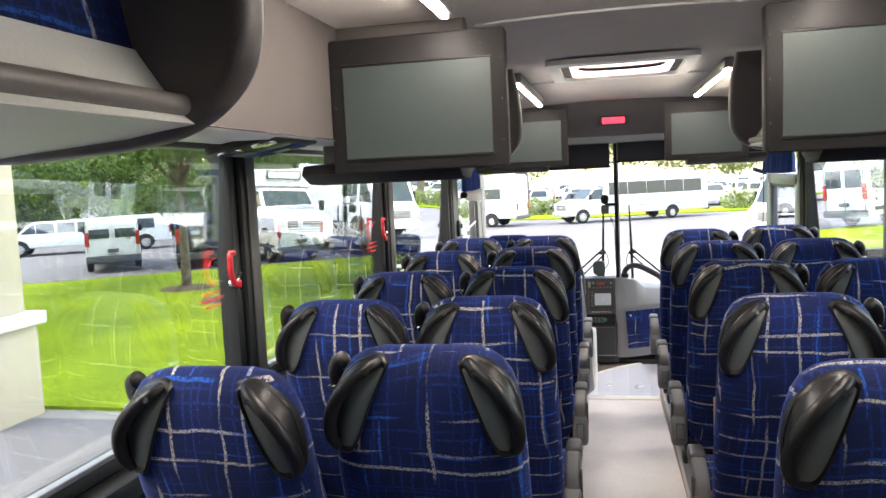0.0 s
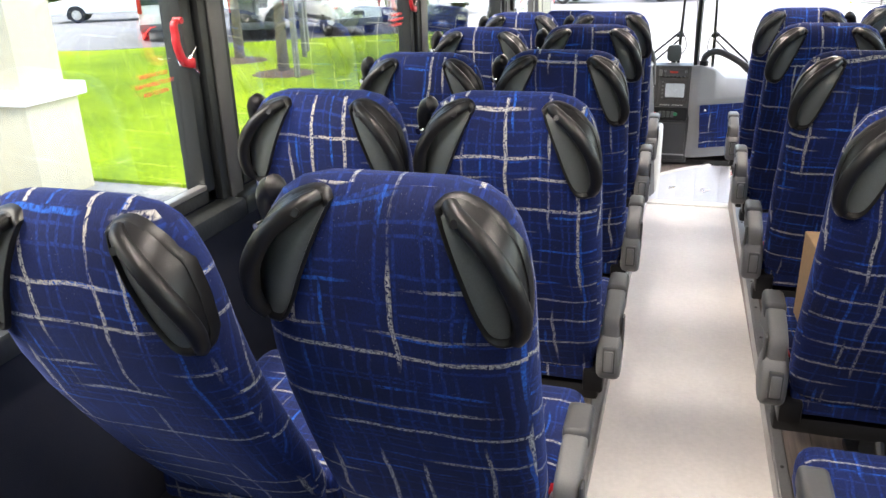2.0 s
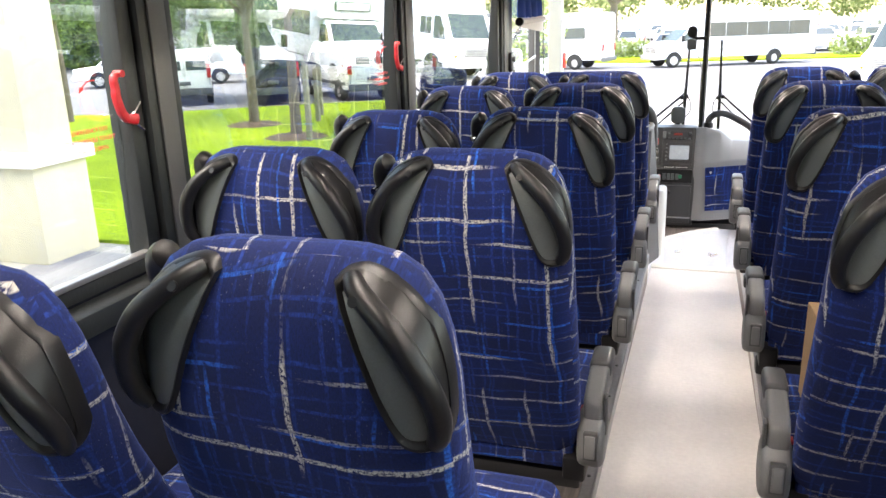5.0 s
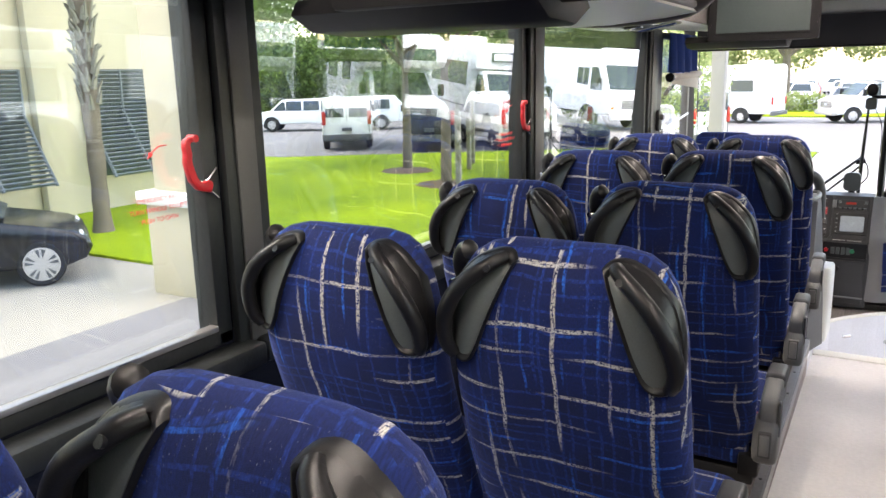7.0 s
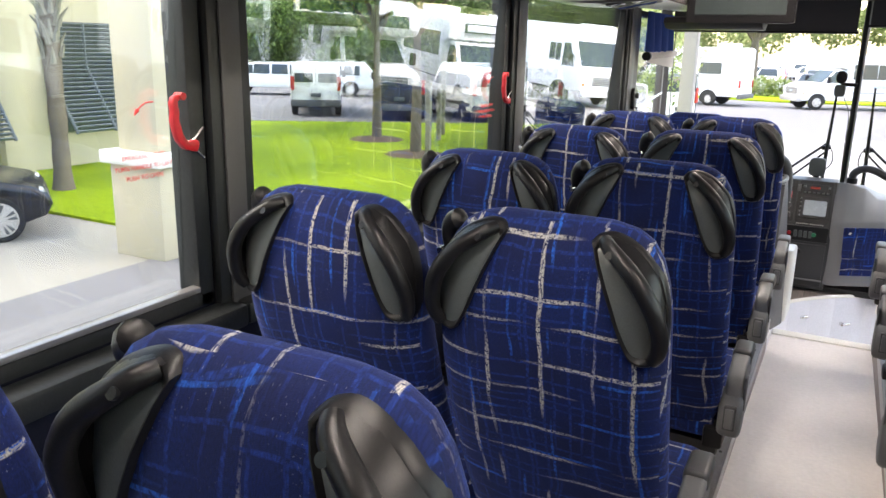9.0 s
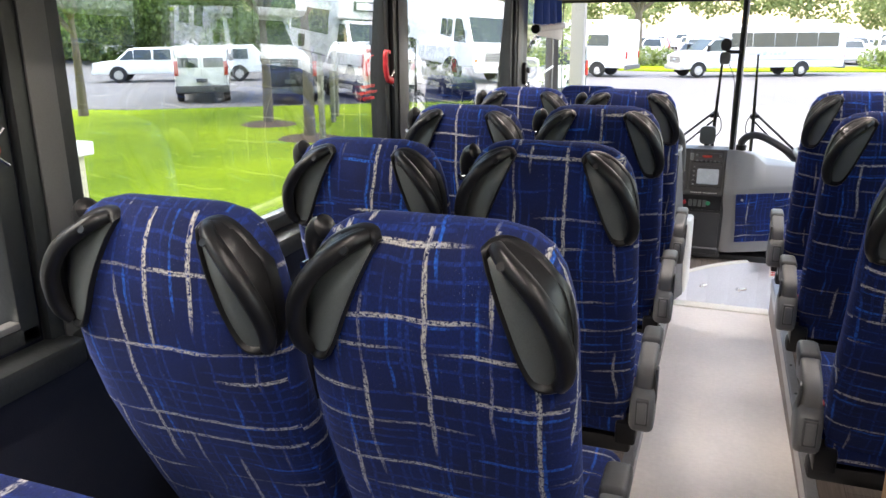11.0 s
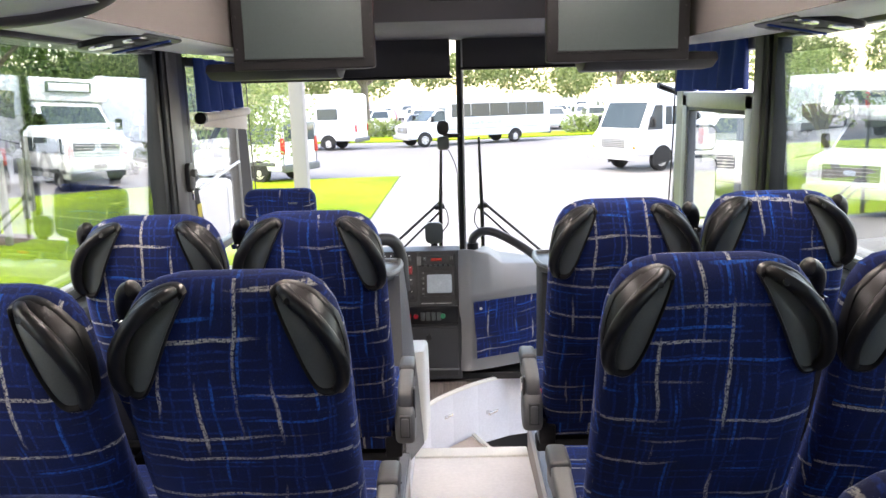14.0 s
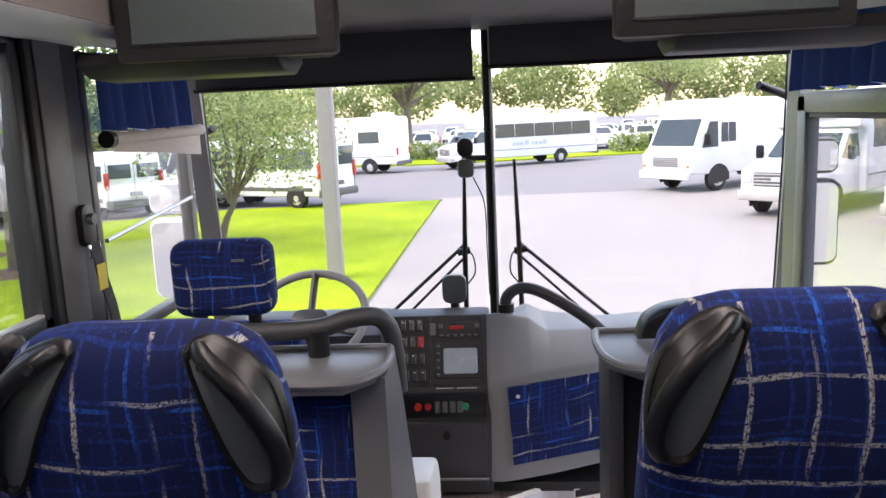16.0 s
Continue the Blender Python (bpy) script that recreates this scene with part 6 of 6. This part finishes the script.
cutaway((11.4, 21.9, GZ), 130, "white motorhome with an overcab bunk and a dark mesh grille", length=7.0, overcab=True, windows=False, tall=3.15, cat="motorhome", group="vehicles beside the apron", mesh=True)
cutaway((12.6, 16.9, GZ), 128, "white motorhome with an overcab bunk", overcab=True, windows=False, tall=3.2, cat="motorhome", group="vehicles beside the apron")
cutaway((14.0, 11.6, GZ), 126, "white motorhome with an overcab bunk", overcab=True, windows=False, tall=3.2, cat="motorhome", group="vehicles beside the apron")
car((-11.9, 6.93, GZ), -33, "black electric saloon with silver spoked wheels on the driveway", "carblack", group="driveway car", spoked=True)

# far parking lot: rows of pale cars
rnd = random.Random(4)
first = {}
for r, (yy, x0, x1) in enumerate(((66, -34, 34), (73, -36, 40), (81, -40, 46), (90, -46, 52), (100, -50, 58))):
    x = x0
    while x < x1:
        kind = rnd.choice(("white", "white", "white", "armgrey", "carblack" if r > 2 else "white", "red" if r > 2 else "white"))
        suv = rnd.choice((0.0, 0.25, 0.35))
        pl = pose(x, yy + rnd.uniform(-0.5, 0.5), GZ + 0.004, 0, 0, 180 + rnd.uniform(-8, 8))
        if (kind, suv) in first:
            copy_thing(first[kind, suv], pl)
        else:
            first[kind, suv] = car((0, 0, 0), 0, {"white": "white car", "armgrey": "silver car", "carblack": "black car", "red": "red car"}[kind] + " parked in a crowded far lot", kind, suv=suv)
            first[kind, suv].matrix_basis = pl
        x += rnd.uniform(2.6, 4.2)


# ---- plants ----
def leaves(bm, n_, centre, rad, size, rng, shell_=0.45):
    """Small four-sided leaves strewn through lobes of a crown."""
    for _ in range(n_):
        while True:
            p = Vector((rng.uniform(-1, 1), rng.uniform(-1, 1), rng.uniform(-1, 1)))
            if shell_ < p.length < 1:
                break
        c_ = Vector(centre) + Vector((p.x * rad[0], p.y * rad[1], p.z * rad[2]))
        a = Vector((rng.gauss(0, 1), rng.gauss(0, 1), rng.gauss(0, 1))).normalized()
        b2 = a.orthogonal().normalized()
        s_ = size * rng.uniform(0.6, 1.4)
        vs = [bm.verts.new(c_ + q) for q in (a * s_, b2 * s_ * 0.55, -a * s_, -b2 * s_ * 0.55)]
        bm.faces.new(vs)


def tree(pos, height, crown, lobes, n_, size, material, label, seed, lean=0.0, trunk=0.13):
    rng = random.Random(seed)
    t = thing("tree", label, "tree", "trees", at=pos)
    base = height - crown[2] * 0.9
    bm = bmesh.new()
    tube(bm, curve([(0, 0, 0), (lean * 0.4, 0.03, base * 0.5), (lean, 0, base), (lean * 1.3, 0.1, height)], 4), [trunk * 1.25 - trunk * 1.0 * i / 12 for i in range(13)], 10)
    part("trunk", bm, "bark", t, "grey-brown trunk")
    bml = bmesh.new()
    for i in range(lobes):
        a = 2 * math.pi * i / lobes + rng.uniform(-0.4, 0.4)
        rr = rng.uniform(0.35, 0.75)
        c_ = (lean + crown[0] * rr * math.cos(a), crown[1] * rr * math.sin(a), height + crown[2] * rng.uniform(-0.6, 0.55))
        bm = bmesh.new()
        s0 = base * rng.uniform(0.75, 1.0)
        tube(bm, curve([(lean * s0 / base, 0, s0), (lean + (c_[0] - lean) * 0.5, c_[1] * 0.5, (s0 + c_[2]) / 2 + 0.15), c_], 4), [trunk * 0.55 * (1 - i_ / 10) for i_ in range(9)], 7)
        part("limb", bm, "bark", t)
        leaves(bml, n_ // lobes, c_, (crown[0] * 0.55, crown[1] * 0.55, crown[2] * 0.5), size, rng, 0.2)
    me = bpy.data.meshes.new("crown")
    bml.to_mesh(me)
    bml.free()
    me.materials.append(M[material])
    cr = new("crown", me)
    cr.parent = t
    cr["label"] = "leafy uneven crown"
    return t


tree((-12.6, 21.0, GZ), 5.2, (2.6, 2.6, 1.9), 9, 10000, 0.075, "leaf", "young oak with a dense crown on the lawn", 1)
tree((-10.0, 18.8, GZ), 5.6, (2.2, 2.2, 1.8), 8, 8000, 0.075, "leaf", "slim oak on a mulch ring in the lawn", 2)
tree((-19.5, 21.0, GZ), 5.4, (3.2, 3.0, 2.2), 10, 11000, 0.08, "leaf", "broad oak at the lawn's edge", 3)
tree((-6.75, 21.8, GZ), 3.0, (2.7, 2.2, 1.9), 17, 9000, 0.055, "leafhaze", "small pale-leaved tree near the coach front", 4, lean=0.5, trunk=0.09)
tree((-6.6, 62.0, GZ), 6.0, (4.6, 4.2, 1.7), 12, 9000, 0.10, "leafhaze", "spreading bare-limbed oak before the far lot", 5, trunk=0.35)
tree((13.5, 66.0, GZ), 6.6, (4.2, 4.2, 1.9), 11, 9000, 0.10, "leafhaze", "spreading oak before the far lot", 6, trunk=0.32)
for x, y in ((-12.6, 21.0), (-10.0, 18.8), (-6.75, 21.8)):
    bm = bmesh.new()
    rings(bm, [[(x + r_ * math.cos(2 * math.pi * i / 24) * (1 + 0.08 * math.sin(i * 2.3)), y + r_ * math.sin(2 * math.pi * i / 24), z) for i in range(24)] for r_, z in ((0.85, GZ + 0.04), (0.6, GZ + 0.1), (0.1, GZ + 0.14))])
    solo("mulch_ring", bm, "mulch", "brown mulch ring round a young tree", "mulch bed")
for x, y, hgt in ((-11.6, 23.4, 2.1), (-9.3, 18.2, 2.0), (-11.0, 22.0, 1.6)):
    bm = bmesh.new()
    box(bm, (x - 0.06, y - 0.06, GZ), (x + 0.06, y + 0.06, GZ + hgt), 0.01)
    solo("wooden_post", bm, "wood", "weathered wooden stake on the lawn", "post", group="lawn posts")


def wood_belt(name, spots, n_, size, material, label, seed):
    rng = random.Random(seed)
    cent = np.array([s_[:3] for s_ in spots])
    rad = np.array([s_[3:] for s_ in spots])
    g = np.random.default_rng(seed)
    idx = g.integers(0, len(spots), n_)
    d_ = g.normal(size=(n_, 3))
    d_ /= np.linalg.norm(d_, axis=1)[:, None]
    c_ = cent[idx] + d_ * rad[idx] * g.uniform(0.55, 1.0, (n_, 1))
    a = g.normal(size=(n_, 3))
    a /= np.linalg.norm(a, axis=1)[:, None]
    b2 = np.cross(a, g.normal(size=(n_, 3)))
    b2 /= np.linalg.norm(b2, axis=1)[:, None]
    s_ = size * g.uniform(0.6, 1.4, (n_, 1))
    v = np.stack((c_ + a * s_, c_ + b2 * s_ * 0.6, c_ - a * s_, c_ - b2 * s_ * 0.6), 1).reshape(-1, 3)
    me = bpy.data.meshes.new(name)
    me.from_pydata(v.tolist(), [], np.arange(n_ * 4).reshape(-1, 4).tolist())
    me.materials.append(M[material])
    return tagged(new(name, me), label, "trees", kind="stuff")


rng = random.Random(9)
spots = []
for i in range(60):
    a = -72 + i * 1.25 + rng.uniform(-1, 1)
    spots.append((a, 52 + rng.uniform(-4, 8) + max(0, (a + 20) * 0.5), GZ + rng.uniform(2.2, 4.6), rng.uniform(2.5, 4.5), rng.uniform(2.5, 4), rng.uniform(2.2, 4)))
spots = [(a, y, z - (2.6 if -37 < a < -27 else 0), r1, r2, r3) for a, y, z, r1, r2, r3 in spots]
wood_belt("far_woods", [s_ for s_ in spots if s_[0] < -18], 130000, 0.16, "leaf", "dense dark green trees behind the parked vans", 5)
spots = [(x + rng.uniform(-2, 2), 125 + rng.uniform(-6, 6), GZ + 3.5 + rng.uniform(1, 5.5), rng.uniform(3.5, 6), 4, rng.uniform(3, 5)) for x in range(-90, 100, 4)]
wood_belt("far_tree_line", spots, 60000, 0.32, "leafhaze", "green tree line beyond the car park, haze put into its pale colour", 6)
spots = [(x, 57.5 + 0.02 * x * x * 0.2 + rng.uniform(-0.4, 0.4), GZ + 0.7, 0.9, 0.6, 0.75) for x in (-14, -12.8, -11.5, -6.5, -5.4, -4.3, 8.5, 9.6, 10.8, 12.0)]
wood_belt("hedge", spots, 5000, 0.10, "leafhaze", "low clipped shrubs along the far verge", 7)

# ---- porch, building, palm ----
c = thing("porch_column", "square cream stucco porch column with a white ledge", "column", at=(-8.15, 8.55, GZ))
part("plinth", B((-0.45, -0.45, 0), (0.45, 0.45, 1.25), bevel=0.02), "stucco", c)
part("ledge", B((-0.54, -0.54, 1.25), (0.54, 0.54, 1.42), bevel=0.02), "stuccowhite", c, "white ledge")
part("shaft", B((-0.36, -0.36, 1.42), (0.36, 0.36, 5.5), bevel=0.02), "stucco", c)
bd = thing("building", "cream stucco building with grey louvred shutters", "building", at=(-15.3, 0, GZ))
part("wall", B((-8, -14, 0), (0, 15.2, 7.5), bevel=0.02), "stucco", bd)
part("roof", B((-8.5, -14.5, 7.5), (0.7, 15.7, 7.8), bevel=0.05), "stuccowhite", bd)
part("pilaster", B((0, 10.9, 0), (0.22, 11.5, 7.5), bevel=0.02), "stucco", bd)


def shutter(y0, y1, z0, z1):
    sh = part("window", B((0.002, y0, z0), (0.05, y1, z1)), "autoglass", bd, smooth=False)
    n_ = 26
    def out(f_):
        """Upper part upright, lower part propped out from the wall."""
        return 0.08 + max(0.0, f_ - 0.4) * 1.35
    for yy in (y0, (y0 + y1) / 2, y1):
        part("shutter_stile", tube(bmesh.new(), [(out(f_), yy, z1 - (z1 - z0 - 0.05) * f_) for f_ in (0, 0.4, 1)], 0.035, 6), "shutter", sh)
    for i in range(n_):
        f_ = (i + 0.5) / n_
        part("slat", B((out(f_) - 0.015, y0, z1 - (z1 - z0 - 0.05) * f_ - 0.03), (out(f_) + 0.015, y1, z1 - (z1 - z0 - 0.05) * f_ + 0.03), rot=(0, 40, 0)), "shutter", sh, smooth=False)


shutter(12.1, 14.05, 0.8, 3.15)
shutter(8.5, 10.7, 0.8, 3.15)
lt = part("wall_lamp", B((0.0, 14.2, 2.55), (0.2, 14.4, 2.85), bevel=0.02), "black", bd)
pm = thing("palm", "cabbage palm with a rough grey trunk", "palm", at=(-13.0, 10.6, GZ))
rng = random.Random(12)
part("trunk", tube(bmesh.new(), curve([(0, 0, 0), (0.03, 0, 1.2), (-0.02, 0.05, 2.8), (0.05, 0.05, 4.6), (0.02, 0, 5.6)], 5), [0.22, 0.18] + [0.155 + 0.012 * math.sin(i * 2.1) + (0.05 if i > 11 else 0) for i in range(19)], 12), "bark", pm)
bm = bmesh.new()
for i in range(130):
    a, z = rng.uniform(0, 6.28), rng.uniform(2.3, 5.5)
    d_ = Vector((math.cos(a), math.sin(a), 0))
    p0 = Vector((0.02, 0.04, z)) + d_ * 0.14
    tube(bm, [p0, p0 + d_ * 0.05 + Vector((0, 0, 0.16)), p0 + d_ * rng.uniform(0.08, 0.2) + Vector((0, 0, rng.uniform(0.2, 0.34)))], [0.06, 0.035, 0.012], 5)
part("boot", bm, "wood", pm, "jagged old leaf bases")
bm = bmesh.new()
for i in range(26):
    a, el = rng.uniform(0, 6.28), rng.uniform(-0.5, 1.0)
    for k in range(16):
        b2 = a + rng.uniform(-0.45, 0.45)
        tip = Vector((math.cos(b2) * math.cos(el), math.sin(b2) * math.cos(el), math.sin(el) - 0.25)) * rng.uniform(1.2, 1.9)
        st_ = Vector((math.cos(a), math.sin(a), el)) * 0.35
        sd = Vector((-math.sin(b2), math.cos(b2), 0)) * 0.025
        o_ = Vector((0, 0, 5.5))
        bm.faces.new([bm.verts.new(q) for q in (o_ + st_ - sd, o_ + st_ + sd, o_ + tip)])
part("fronds", bm, "palmleaf", pm, "ragged fan leaves")
solo("light_pole", P(rounded(0.27, 0.27, 0.03, cx=-2.95, cy=17.3), "z", GZ, 9.0), "concrete", "square white pole standing on the lawn", "pole")

# ---- floor boards, laid lengthways ----
board = bpy.data.meshes.new("plank")
bm = B((-0.074, -0.4745, -0.004), (0.074, 0.4745, 0.0), bevel=0.0015, seg=1)
bm.to_mesh(board)
bm.free()
board.materials.append(M["board"])
short = bpy.data.meshes.new("plank")
bm = B((-0.074, -0.2, -0.004), (0.074, 0.2, 0.0), bevel=0.0015, seg=1)
bm.to_mesh(short)
bm.free()
short.materials.append(M["board"])
for i in range(17):
    x = -1.2 + 0.15 * i
    y1 = 2.378
    rowlen = [0.95, 0.95, 0.95, 0.95] if i % 2 else [0.401, 0.95, 0.95, 0.95]
    for ln in rowlen:
        ob = new("plank", short if ln < 0.5 else board)
        ob.parent = floor
        ob.location = (x, y1 - ln / 2, 0)
        y1 -= ln

# the coach stands nose-up by a fraction of a degree, so the lot falls away from it
FALL = Matrix.Translation((0, 3, 0)) @ Euler((radians(-0.3), 0, 0)).to_matrix().to_4x4() @ Matrix.Translation((0, -3, 0))
for ob in bpy.data.objects:
    if ob not in INSIDE and ob.parent is None:
        ob.matrix_basis = FALL @ ob.matrix_basis
